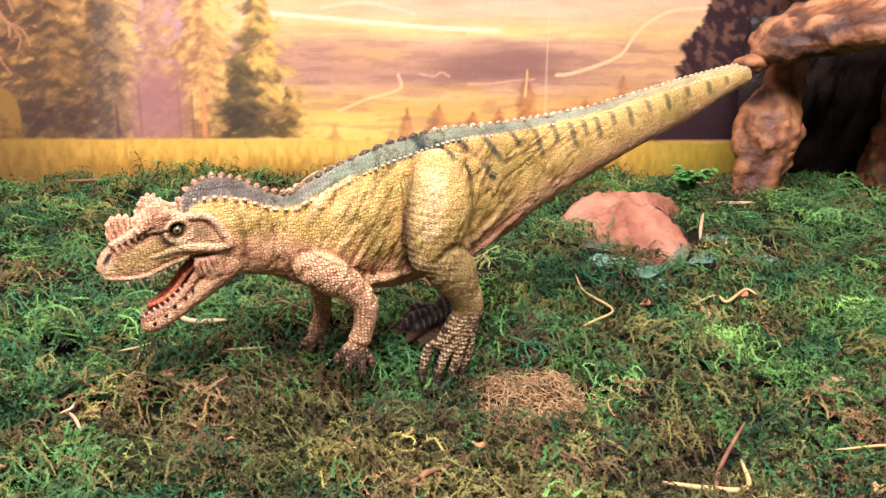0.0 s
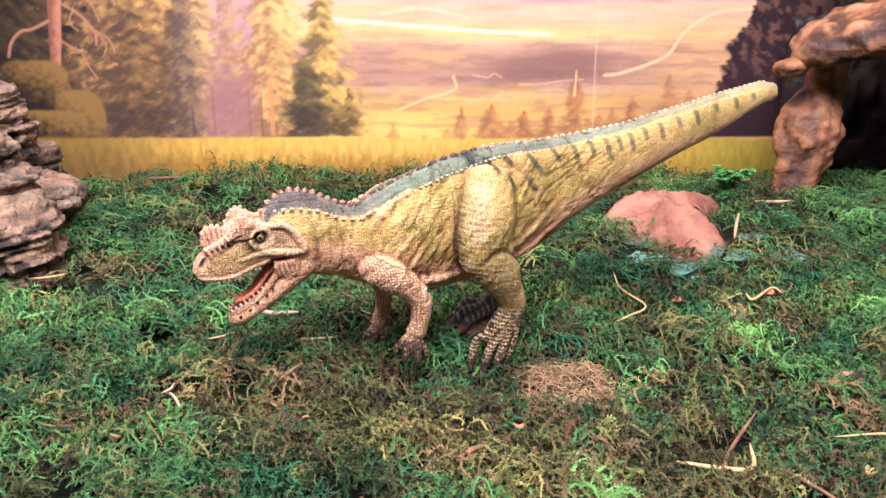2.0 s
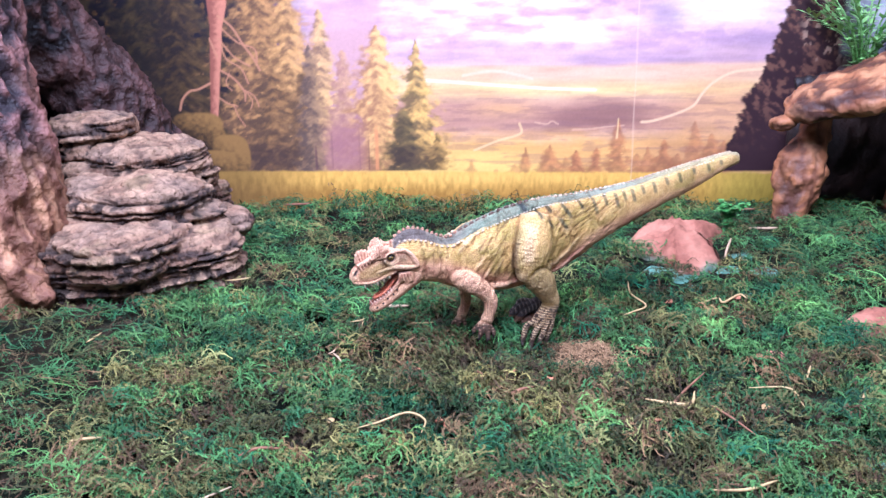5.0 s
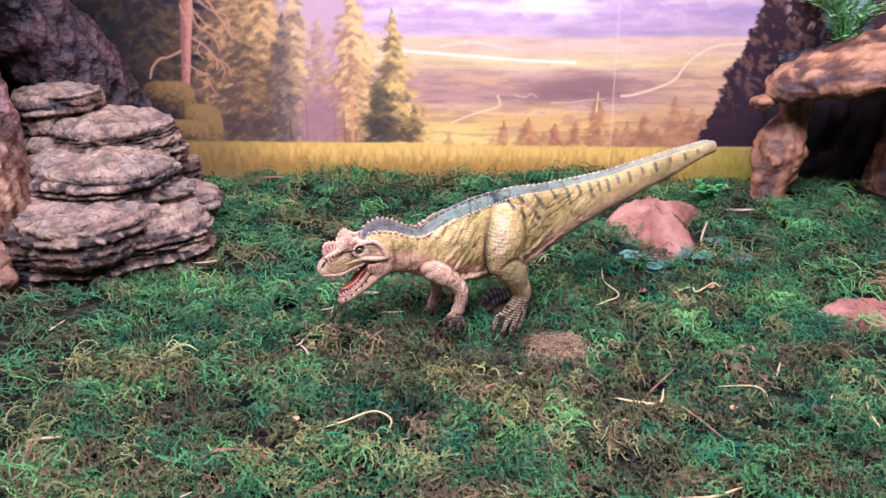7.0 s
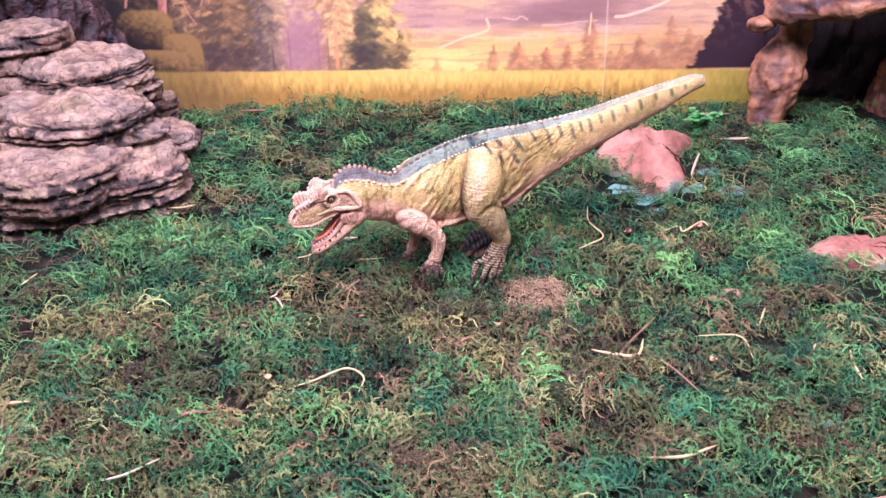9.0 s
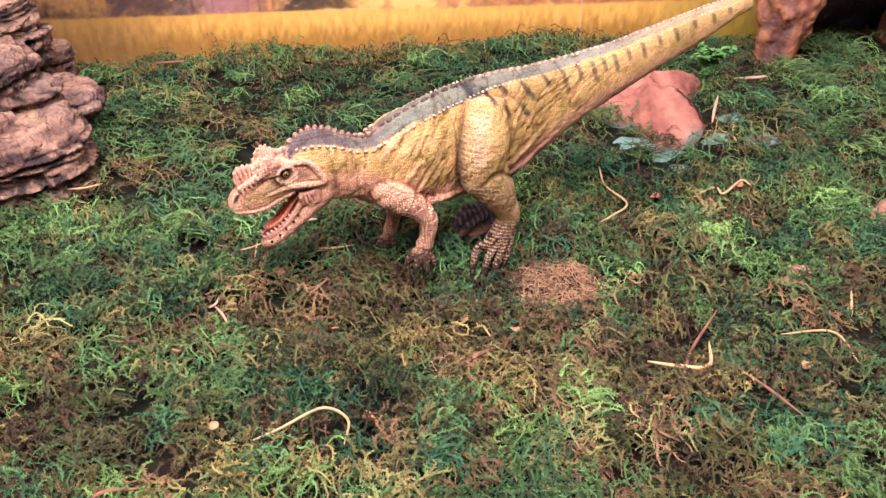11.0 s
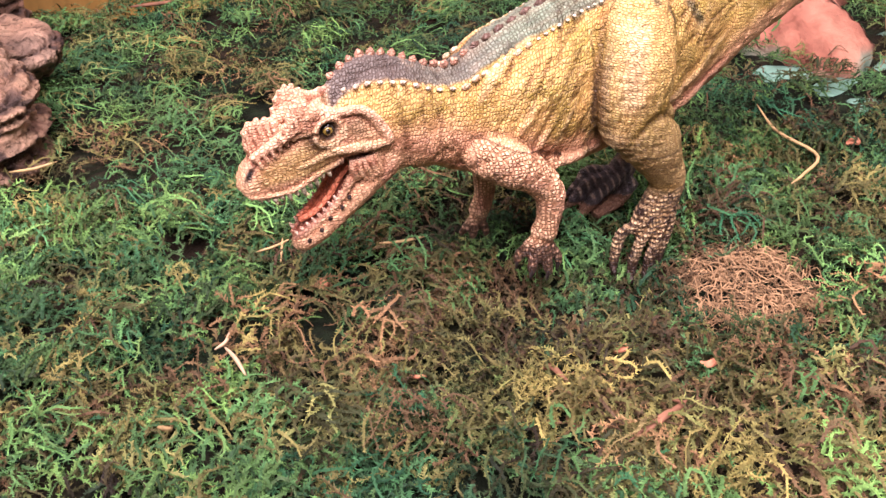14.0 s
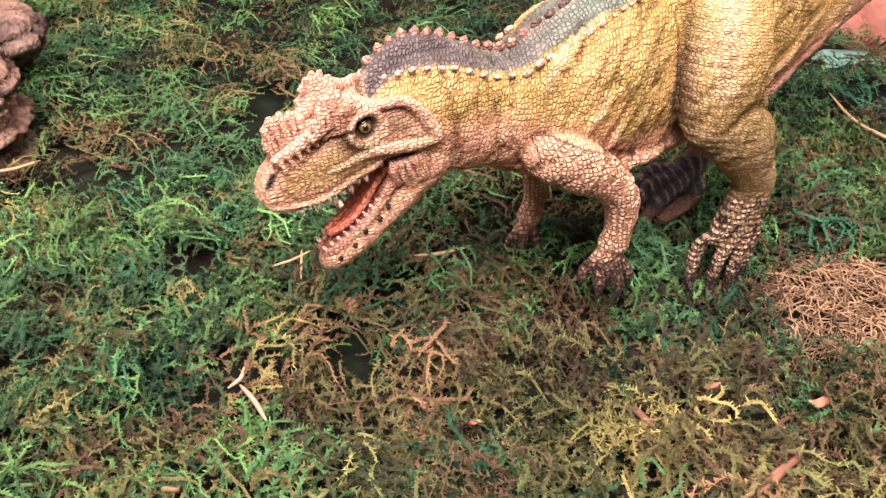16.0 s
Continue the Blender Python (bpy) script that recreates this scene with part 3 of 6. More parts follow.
EYE = (-58.7, 48.2)
HORN_FAN = ([(-73.0, 45.4), (-72.2, 46.2), (-71.2, 46.8), (-70.2, 47.2), (-69.2, 47.6), (-68.2, 47.8), (-67.4, 48.0)],
            [(-73.9, 48.2), (-73.7, 50.4), (-72.6, 51.8), (-71.0, 52.2), (-69.4, 52.0), (-67.9, 51.1), (-66.8, 49.8)])
BROW_FAN = ([(-67.6, 48.6), (-66.6, 49.0), (-65.6, 49.4), (-64.6, 49.8), (-63.6, 50.2), (-62.4, 50.4), (-61.2, 50.4), (-60.2, 50.4)],
            [(-68.0, 49.6), (-66.9, 51.4), (-66.0, 53.0), (-65.0, 54.4), (-63.7, 55.1), (-62.3, 54.8), (-60.9, 53.6), (-59.4, 52.2)])


def dinosaur_head():
    """Skull, jaws, fan-ribbed horn and brow peaks, cheek flanges."""
    V, F = [], []

    def limb(rows, **kw):
        limb_to(V, F, rows, **kw)

    def both(rows, **kw):
        """The same ridge on both sides: rows of (along, out from the middle, up, half-width, half-height)."""
        for e in (1, -1):
            limb([(a, spine_n(a) + e * b, c, d, h) for a, b, c, d, h in rows], **kw)

    def bead(a, b, c, r):
        ball(V, F, (a, -b, c), (r, r * 0.8, r), None, 1)

    trunk_to(V, F, [(-76.4, 42.4, 38.9, 2.0), (-75.4, 43.8, 38.0, 2.9), (-73.4, 45.4, 37.5, 3.4), (-70, 46.8, 37.4, 3.9), (-66, 48.2, 37.7, 4.4), (-62, 50.4, 39.2, 5.2), (-58, 51.2, 40.4, 6.1), (-54, 51.2, 40.4, 6.9),
                    (-50.5, 50.0, 40.6, 7.4), (-48.4, 47.6, 41.0, 7.5), (-46.8, 44.6, 41.4, 7.2)], steps=52, sides=36, flat=3.6)
    # ridge from the nose over the brow, round the cheek and down to the corner of the mouth
    both([(-73.6, 2.3, 45.9, 0.8, 0.9), (-69.8, 3.1, 47.8, 1.0, 1.1), (-66.5, 3.7, 49.5, 1.1, 1.3), (-63.6, 4.2, 51.4, 1.2, 1.7), (-61.6, 4.5, 52.2, 1.2, 1.7), (-59.4, 4.8, 51.4, 1.2, 1.2), (-57, 5.3, 51.0, 1.0, 1.0),
          (-53, 6.1, 50.8, 1.0, 0.9), (-50.4, 6.7, 49.6, 1.1, 1.0), (-48.6, 7.0, 47.2, 1.1, 1.1), (-47.0, 7.2, 44.4, 1.1, 1.1), (-46.6, 7.2, 42.4, 1.0, 0.9)], steps=60, sides=12)
    # cheekbone, lip roll and eyelids
    both([(-65.5, 4.2, 42.4, 0.5, 0.7), (-62, 4.9, 43.2, 0.7, 0.9), (-58.6, 5.6, 44.0, 0.9, 1.1), (-54.6, 6.4, 43.6, 1.0, 1.3), (-50, 7.0, 42.9, 1.1, 1.3), (-47.2, 7.1, 43.0, 1.1, 1.2)], steps=30, sides=12)
    both([(-76.0, 1.5, 39.2, 0.6, 0.6), (-74.6, 2.7, 38.5, 0.6, 0.6), (-71, 3.5, 38.1, 0.55, 0.6), (-66.4, 4.1, 38.3, 0.5, 0.6), (-61, 4.8, 40.1, 0.5, 0.6), (-56.5, 5.6, 41.2, 0.5, 0.6)], steps=30, sides=10)
    for r, a0, a1, w in ((3.1, 185, 350, 0.5), (2.9, 15, 165, 0.5), (2.1, 0, 180, 0.3), (2.05, 180, 360, 0.28)):
        arc = [radians(a0 + (a1 - a0) * k / 6) for k in range(7)]
        both([(EYE[0] + r * math.cos(t), 5.95 + (0.15 if r < 2.5 else 0), EYE[1] + 0.9 * r * math.sin(t), w, w) for t in arc], steps=20, sides=8)
    # nose horn and brow peaks: thin fans of ribs that end in scallops
    m = 3.8
    limb([(-70.4, m, 45.0, 1.5, 3.2), (-70.5, m, 47.6, 1.3, 3.6), (-70.6, m, 50.0, 0.9, 3.5), (-70.4, m, 51.6, 0.6, 2.6)], steps=14, sides=18)
    for (a, c), (a1, c1) in zip(*HORN_FAN):
        for e in (1, -1):
            limb([(a, m + e * 1.0, c, 0.42, 0.42), ((a + a1) / 2, m + e * 0.8, (c + c1) / 2, 0.45, 0.45), (a1, m + e * 0.3, c1, 0.5, 0.5)], steps=8, sides=8)
        bead(a1, m, c1, 0.66)
    both([(-63.4, 3.8, 48.6, 1.5, 4.0), (-63.4, 4.0, 51.0, 1.2, 3.6), (-63.8, 4.2, 53.2, 0.8, 2.5), (-63.9, 4.2, 54.6, 0.5, 1.4)], steps=12, sides=16)
    for (a, c), (a1, c1) in zip(*BROW_FAN):
        for e in (1, -1):
            mid = spine_n(a)
            limb([(a, mid + e * 5.0, c, 0.42, 0.42), ((a + a1) / 2, mid + e * 4.9, (c + c1) / 2, 0.45, 0.45), (a1, mid + e * 4.3, c1, 0.5, 0.5)], steps=8, sides=8)
            bead(a1, mid + e * 4.2, c1, 0.64)
    # a second, lower row of slanting ribs along the snout ridge, and knobs on the cheek flange
    for k in range(8):
        a = -72.6 + 1.35 * k
        c = 45.2 + 0.55 * 1.35 * k
        for e in (1, -1):
            mid = spine_n(a)
            limb([(a + 0.5, mid + e * (3.4 + 0.18 * k), c - 0.9, 0.38, 0.38), (a, mid + e * (3.2 + 0.2 * k), c + 0.5, 0.42, 0.42), (a - 0.3, mid + e * (2.6 + 0.18 * k), c + 1.7, 0.42, 0.42)], steps=8, sides=8)
    for a, b, c, r in smooth_rows([(-58.0, 5.4, 51.7, 0.55), (-54, 6.3, 51.4, 0.65), (-51, 7.0, 50.4, 0.75), (-49, 7.4, 48.4, 0.8), (-47.6, 7.7, 45.8, 0.85), (-46.6, 7.8, 43.6, 0.8)], 12):
        for e in (1, -1):
            bead(a, spine_n(a) + e * b, c, r)
    # lower jaw with its gums, hinge and the pleated skin of the cheek
    limb([(-68.0, 3.9, 24.2, 1.5, 1.5), (-66.6, 3.9, 24.6, 2.5, 2.2), (-64.5, 3.6, 25.4, 3.0, 2.7), (-61.5, 3.2, 27.0, 3.4, 2.8), (-57.5, 2.2, 29.5, 4.1, 3.2), (-53.5, 1.2, 32.4, 5.1, 4.0), (-50, 0.0, 35.0, 6.0, 4.9),
          (-47, -0.6, 37.4, 6.6, 5.2), (-44.6, -1.0, 39.4, 6.2, 5.2)], steps=40, sides=26)
    both([(-67.8, 1.0, 25.8, 0.7, 0.7), (-65.4, 2.4, 27.4, 0.8, 0.8), (-61.5, 3.2, 29.4, 0.8, 0.8), (-57.6, 4.0, 32.6, 0.9, 0.9), (-55.2, 4.7, 35.8, 0.9, 0.9), (-53.6, 5.4, 38.4, 1.0, 1.0)], steps=26, sides=10)
    for k in range(4):
        both([(-54.6 + 1.2 * k, 5.8 + 0.3 * k, 40.6, 0.8, 0.7), (-54.7 + 1.4 * k, 5.7 + 0.35 * k, 38.4, 0.8, 0.7), (-53.6 + 1.4 * k, 5.3 + 0.35 * k, 35.8, 0.8, 0.7)], steps=10, sides=10)
    both([(-51.4, 5.0, 40.2, 1.9, 3.2), (-50.8, 5.3, 38.0, 1.9, 3.4), (-50.0, 5.2, 35.6, 1.8, 3.4)], steps=8, sides=12)
    return in_metres("dinosaur_head", V, F, 0.00029, 1)


def dinosaur_skin():
    """Neck, trunk, tail and limbs."""
    V, F = [], []

    def limb(rows, **kw):
        limb_to(V, F, rows, **kw)

    def trunk(rows, **kw):
        trunk_to(V, F, rows, **kw)

    trunk([(-57, 51.0, 41.5, 5.0), (-54, 54.2, 38.0, 6.0), (-48, 56.3, 34.5, 7.0), (-42, 55.3, 32.8, 7.6), (-36, 53.0, 31.6, 8.2), (-30, 52.0, 29.5, 9.4), (-26, 53.8, 28.0, 10.8),
           (-20, 56.8, 27.4, 12.4), (-12, 60.0, 25.6, 12.8), (-4, 62.9, 24.4, 11.6), (4, 64.8, 25.0, 10.2), (12, 66.0, 27.0, 10.4), (20, 66.4, 29.6, 10.4), (28, 66.4, 32.8, 9.6),
           (36, 67.0, 37.4, 9.0), (43, 67.6, 41.8, 8.2), (53, 68.8, 46.4, 7.2), (62, 69.8, 50.4, 6.5), (72, 72.0, 54.6, 5.7), (82, 74.0, 58.6, 5.0), (93, 76.2, 62.4, 4.3),
           (103, 78.0, 67.0, 3.8), (112, 79.6, 71.4, 3.4), (118.5, 79.0, 73.4, 2.8)], steps=110, sides=36, flat=2.3)
    # thin dorsal ridge on neck and back
    trunk([(-57, 53.5, 48, 2.2), (-54, 56.6, 50, 2.3), (-48, 58.3, 52, 2.3), (-42, 56.9, 51, 2.4), (-36, 54.0, 49, 2.8), (-30, 52.5, 48, 3.4), (-24, 55.4, 50, 4.0), (-12, 60.4, 55, 4.6),
           (4, 64.9, 58, 4.6), (20, 66.5, 60, 4.0)], steps=50, sides=14)
    for e in (1, -1):
        # folds of slack skin that run from behind the thigh up the root of the tail, and the lip along the belly
        limb([(13, e * 8.0, 35.5, 1.4, 1.5), (19, e * 8.8, 38.5, 1.4, 1.5), (25, e * 8.7, 43.5, 1.3, 1.4), (32, e * 8.0, 50.0, 1.2, 1.2), (42, e * 6.6, 54.0, 0.9, 0.9), (54, e * 5.0, 56.0, 0.6, 0.6)], steps=24, sides=12)
        limb([(14, e * 5.0, 32.0, 1.7, 1.8), (22, e * 6.6, 34.6, 1.6, 1.7), (31, e * 7.0, 41.5, 1.4, 1.5), (42, e * 6.0, 48.5, 1.0, 1.1), (56, e * 4.6, 53.5, 0.7, 0.7)], steps=26, sides=12)
        limb([(-26, e * 8.0, 32.0, 1.6, 1.4), (-16, e * 11.0, 31.4, 1.6, 1.3), (-8, e * 10.4, 30.6, 1.5, 1.3), (2, e * 7.0, 30.6, 1.2, 1.2)], steps=20, sides=12)
        # the shoulder's edge, where the hide of the back is stepped
        limb([(-29, e * 6.6, 44.0, 2.0, 2.2), (-26, e * 7.4, 48.4, 2.0, 2.2), (-23, e * 7.3, 52.2, 1.6, 1.7), (-18, e * 6.6, 55.4, 1.2, 1.2), (-10, e * 5.8, 58.0, 0.8, 0.8)], steps=20, sides=12)
        # three long folds over the flank
        for a0, c0, a1, c1 in ((-19, 33, -9, 49), (-14, 34, -5, 50), (-22, 38, -14, 52)):
            limb([(a0, e * 10.6, c0, 1.2, 1.4), (a0 * 0.66 + a1 * 0.34, e * 11.8, c0 * 0.66 + c1 * 0.34, 1.2, 1.5), (a0 * 0.3 + a1 * 0.7, e * 11.0, c0 * 0.3 + c1 * 0.7, 1.1, 1.4), (a1, e * 8.8, c1, 0.8, 1.0)], steps=18, sides=12)
    # near arm
    limb([(-29.0, 5.4, 37.4, 3.4, 4.0), (-26.4, 10.0, 35.6, 4.5, 5.0), (-22.6, 12.4, 33.4, 4.4, 4.8), (-18.6, 13.2, 30.4, 3.8, 4.0), (-15.8, 13.6, 27.4, 3.4, 3.4)], steps=28, sides=20)
    limb([(-16.4, 13.5, 28.6, 3.2, 3.4), (-14.9, 13.7, 25.4, 3.2, 3.2), (-14.9, 13.9, 22.0, 2.9, 3.0), (-15.6, 14.0, 18.6, 2.5, 2.7), (-16.6, 14.0, 15.8, 2.7, 3.2)], steps=24, sides=20)
    for a, b, c in ((-22.6, 13.6, 11.6), (-20.6, 16.2, 9.6), (-17.0, 17.0, 8.6), (-13.8, 15.8, 9.6)):
        limb([(-16.8, 14, 16.4, 1.3, 1.3), ((a - 16.8) / 2 - 0.4, (b + 14.6) / 2, (c + 15.4) / 2 + 0.6, 1.3, 1.3), (a, b, c, 1.1, 1.1), (a - 0.5, b + 0.6, c - 1.5, 0.5, 0.5)], steps=12, sides=10)
    # far arm
    limb([(-24, -8.0, 36.0, 4.0, 4.8), (-19.5, -10.6, 27.0, 3.3, 3.8), (-18.3, -11.0, 19.5, 2.7, 2.9), (-18.4, -11.0, 13.5, 2.3, 2.5), (-20.2, -11.2, 8.6, 2.3, 2.5)], steps=26, sides=18)
    for a, b, c in ((-24.4, -11.4, 4.6), (-22.4, -9.8, 3.6), (-19.0, -9.6, 3.8)):
        limb([(-20.0, -11, 9.0, 1.3, 1.3), ((a - 20.0) / 2, (b - 11) / 2, (c + 8.4) / 2 + 0.3, 1.15, 1.15), (a, b, c, 0.9, 0.9), (a - 0.6, b, c - 1.2, 0.4, 0.4)], steps=12, sides=10)
    # near hind leg: thigh, knee, shank, foot
    limb([(8.6, 7.4, 61.0, 4.6, 6.6), (7.6, 10.2, 55.0, 5.8, 8.0), (6.0, 12.4, 48.0, 6.4, 8.6), (4.6, 13.6, 42.0, 6.2, 8.0), (3.6, 14.0, 37.0, 5.4, 6.6), (4.4, 14.0, 33.6, 4.6, 5.0)], steps=30, sides=26)
    limb([(4.0, 14.0, 40.4, 5.2, 6.6), (6.6, 14.6, 36.0, 5.8, 7.6), (9.6, 15.0, 31.0, 5.4, 6.6), (12.2, 15.2, 26.0, 4.4, 5.0), (14.2, 15.2, 21.6, 3.6, 4.2), (14.0, 15.4, 18.6, 3.3, 4.2)], steps=28, sides=22)
    limb([(14.4, 15.4, 20.0, 3.4, 3.8), (12.6, 15.6, 16.4, 3.3, 4.6), (10.2, 16.0, 12.4, 3.0, 5.2), (8.2, 16.4, 8.8, 2.4, 5.2)], steps=16, sides=18)
    for a, b, c in ((0.2, 16.4, 4.0), (3.4, 18.8, 2.0), (6.8, 19.8, 1.2), (10.6, 18.4, 1.6)):
        limb([(13.6 + (a - 5) * 0.18, 17.2, 19.0, 0.9, 1.0), (10.8 + (a - 5) * 0.55, 18.0, 13.6, 1.1, 1.3), (a + 2.4, b - 0.2, c + 7.4, 1.25, 1.35), (a + 0.6, b, c + 3.2, 1.25, 1.3), (a - 0.2, b + 0.6, c + 0.2, 1.0, 1.0), (a - 0.8, b + 1.4, c - 2.2, 0.5, 0.5)], steps=22, sides=12)
    # far hind leg, stretched back, its foot flat behind the near one
    limb([(10.0, -6.0, 55.0, 7.0, 8.6), (11.0, -8.6, 46.0, 6.6, 8.4), (14.0, -10.0, 36.0, 5.4, 6.4), (18.6, -10.2, 27.0, 4.2, 4.8), (22.4, -10.0, 18.0, 3.2, 3.5), (23.0, -9.6, 13.4, 3.0, 3.2)], steps=30, sides=20)
    limb([(22.6, -9.6, 14.0, 3.2, 3.2), (18.4, -9.4, 9.6, 3.4, 3.0), (14.0, -9.2, 7.0, 3.6, 2.6)], steps=12, sides=16)
    limb([(21.0, -7.4, 8.0, 2.6, 2.2), (16.0, -6.6, 4.4, 3.2, 1.7), (9.0, -6.2, 2.4, 3.0, 1.4)], steps=12, sides=14)
    for a, b, c in ((5.0, -5.6, 4.0), (4.0, -8.6, 6.0), (6.0, -11.6, 7.2)):
        limb([(18.0, (b - 9) / 2, 10.0, 1.5, 1.5), ((a + 16) / 2, b, c + 3.6, 1.8, 1.7), (a + 3.0, b, c + 1.6, 1.6, 1.5), (a + 0.6, b, c - 0.2, 1.3, 1.2), (a - 1.6, b, c - 1.8, 0.5, 0.5)], steps=16, sides=10)
    return in_metres("dinosaur_body", V, F, 0.0005, 2)


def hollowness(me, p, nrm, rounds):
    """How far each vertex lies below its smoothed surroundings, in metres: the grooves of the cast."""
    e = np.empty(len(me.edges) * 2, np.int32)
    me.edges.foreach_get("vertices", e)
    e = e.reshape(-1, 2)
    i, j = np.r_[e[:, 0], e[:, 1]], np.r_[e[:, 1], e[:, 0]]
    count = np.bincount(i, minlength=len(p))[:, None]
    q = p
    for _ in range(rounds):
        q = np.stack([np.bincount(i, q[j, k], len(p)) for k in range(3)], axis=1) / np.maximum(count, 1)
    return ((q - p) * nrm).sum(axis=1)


def dinosaur_paint(p, in_head):
    """Colours by place (metres in the figurine's own axes), and the size of the scales."""
    s, n, z = p[:, 0] * 1000, -p[:, 1] * 1000, p[:, 2] * 1000
    top, mid = spine_top(s), spine_n(s)
    side = np.abs(n - mid)
    blot = fbm(s / 6, n / 6, z / 6, seed=101)
    fine = fbm(s / 1.6, n / 1.6, z / 1.6, seed=103)
    ochre, olive, tan = np.array((0.56, 0.34, 0.10)), np.array((0.36, 0.24, 0.05)), np.array((0.66, 0.36, 0.19))
    rose, cream = np.array((0.56, 0.25, 0.15)), np.array((0.72, 0.50, 0.28))
    brown, umber = np.array((0.10, 0.05, 0.028)), np.array((0.03, 0.018, 0.014))
    col = mix(ochre, olive, step(0.42, 0.7, blot))
    col = mix(col, np.array((0.64, 0.43, 0.16)), step(0.5, 0.75, fine) * 0.5)
    # pale rose underside of throat, belly and tail
    under = np.interp(s, [-50, -36, -28, -12, 4, 20, 30, 43, 62, 82, 103, 120], [44, 43.5, 41.0, 35.5, 34, 37, 43.5, 50.5, 56.5, 62.6, 69.5, 73])
    col = mix(col, mix(tan, rose, step(0.4, 0.65, blot)), step(4.0, -3.0, z - under + 4 * (blot - 0.5)))
    col = mix(col, olive * 1.0, step(0.52, 0.7, fbm(s / 9, n / 9, z / 9, seed=107)) * step(0, 8, z - under) * 0.6)
    # slate strip along the back, edged by the pale scale rows
    depth = np.interp(s, [-58, -48, -36, -28, -20, 0, 20, 60, 110], [2.2, 3.8, 3.4, 3.0, 3.2, 3.0, 2.2, 1.9, 1.4])
    width = np.interp(s, [-58, -48, -36, -28, -20, 0, 20, 60, 110], [3.0, 4.5, 5.0, 5.6, 6.4, 6.6, 5.0, 3.4, 2.2])
    strip = step(0.6, -0.4, side - width) * step(-0.5, 0.3, z - top + depth + 1.2)
    hue = mix(np.array((0.16, 0.15, 0.12)), np.array((0.165, 0.20, 0.14)), step(-30, -14, s))
    hue = mix(hue, np.array((0.20, 0.225, 0.165)), step(10, 30, s))
    hue = mix(hue, np.array((0.28, 0.25, 0.12)), step(50, 90, s))
    hue = mix(hue, np.array((0.14, 0.105, 0.095)), step(-34, -44, s) * 0.75)
    body_only = (z > 44)
    col = mix(col, hue * np.array((0.84, 0.82, 0.78)) * (0.75 + 0.5 * fine)[:, None], strip * body_only * step(-59, -56, s))
    # dark band over the hips and bars along the tail
    band = np.exp(-(((s - 4.0) - 0.25 * (65 - z)) / 1.5) ** 2) * step(57.0, 60.0, z) * step(11, 8, side)
    col = mix(col, np.array((0.02, 0.022, 0.022)), np.clip(band * 1.2, 0, 0.9))
    for s0, z0, ln, w, slant in ((9.2, 62.4, 1.9, 1.1, 0.4), (15.8, 62.8, 1.9, 1.1, 0.4), (24.4, 61.4, 3.6, 1.2, 0.6), (15.0, 57.0, 2.8, 1.1, 0.56), (22.2, 56.0, 3.2, 1.25, 0.62), (32.0, 63.2, 2.0, 0.9, 0.5)):
        bar = np.exp(-((s - s0 - slant * (z0 - z)) / w) ** 4) * np.exp(-((z - z0) / ln) ** 4) * step(2, 4, n)
        col = mix(col, np.array((0.045, 0.045, 0.022)), np.clip(bar * (0.6 + 0.6 * fine), 0, 0.9))
    for k, s0 in enumerate((38, 44, 49.5, 54, 58.5, 64, 70, 77, 84, 92, 100, 107)):
        drop = 2.5 + 6.0 * (1 if k % 2 == 0 else 0.6) * (1 - k / 18)
        zt = np.interp(s0, [a for a, _ in TOP], [b for _, b in TOP])
        bar = np.exp(-((s - s0 - 0.2 * (zt - z)) / 0.9) ** 4) * step(zt - drop - 1.5, zt - drop + 0.5, z) * step(zt - 1.6, zt - 2.4, z)
        col = mix(col, np.array((0.05, 0.05, 0.02)), np.clip(bar, 0, 0.75))
    # pale front of the thigh: a cream highlight put into the colour
    col = mix(col, cream, np.exp(-((s - np.interp(z, [36, 48, 58], [0.5, 1.5, 4.0])) / 2.6) ** 2) * step(40, 44, z) * step(61, 57, z) * step(7, 9, n) * 0.55)
    # inside of the mouth, and the pleated red skin at its corner
    gape_top = np.interp(s, [-76, -66, -61, -57, -52, -47], [38.2, 37.7, 39.9, 41.0, 40.8, 41.6])
    gape_low = np.interp(s, [-68, -65.4, -61.5, -57.5, -55, -53.6], [25.8, 27.6, 29.6, 32.9, 36.0, 38.4])
    # head: tan, with an ochre snout, pink ridges, dark eye socket and temple
    hc = mix(tan, rose, step(0.5, 0.8, blot))
    hc = mix(hc, np.array((0.52, 0.34, 0.115)), step(-74.5, -72, s) * step(-57, -61, s) * step(39.5, 41, z) * step(47.5, 45, z - 0.35 * (s + 66)) * 0.75)
    ridge_z = np.interp(s, [-74, -66, -61, -57, -53, -50, -48, -46], [45.0, 48.4, 50.0, 50.0, 49.8, 48.6, 45.6, 41.5])
    hc = mix(hc, np.array((0.66, 0.34, 0.20)), step(-0.6, 0.6, z - ridge_z) * 0.85)
    hc = mix(hc, np.array((0.20, 0.12, 0.05)), np.exp(-((s + 53.4) / 2.3) ** 4 - ((z - 47.4) / 2.0) ** 4) * 0.75)
    hc = mix(hc, np.array((0.74, 0.48, 0.24)), np.exp(-((s + 54.5) / 7) ** 4 - ((z - 43.9) / 1.3) ** 4) * 0.6)
    d = np.hypot(s - EYE[0], (z - EYE[1]) / 0.9)
    hc = mix(hc, np.array((0.74, 0.52, 0.30)), np.exp(-((d - 3.2) / 0.5) ** 2) * step(1.0, -0.6, z - EYE[1]) * 0.8)
    hc = mix(hc, np.array((0.06, 0.034, 0.016)), step(2.6, 1.7, d) * 0.88)
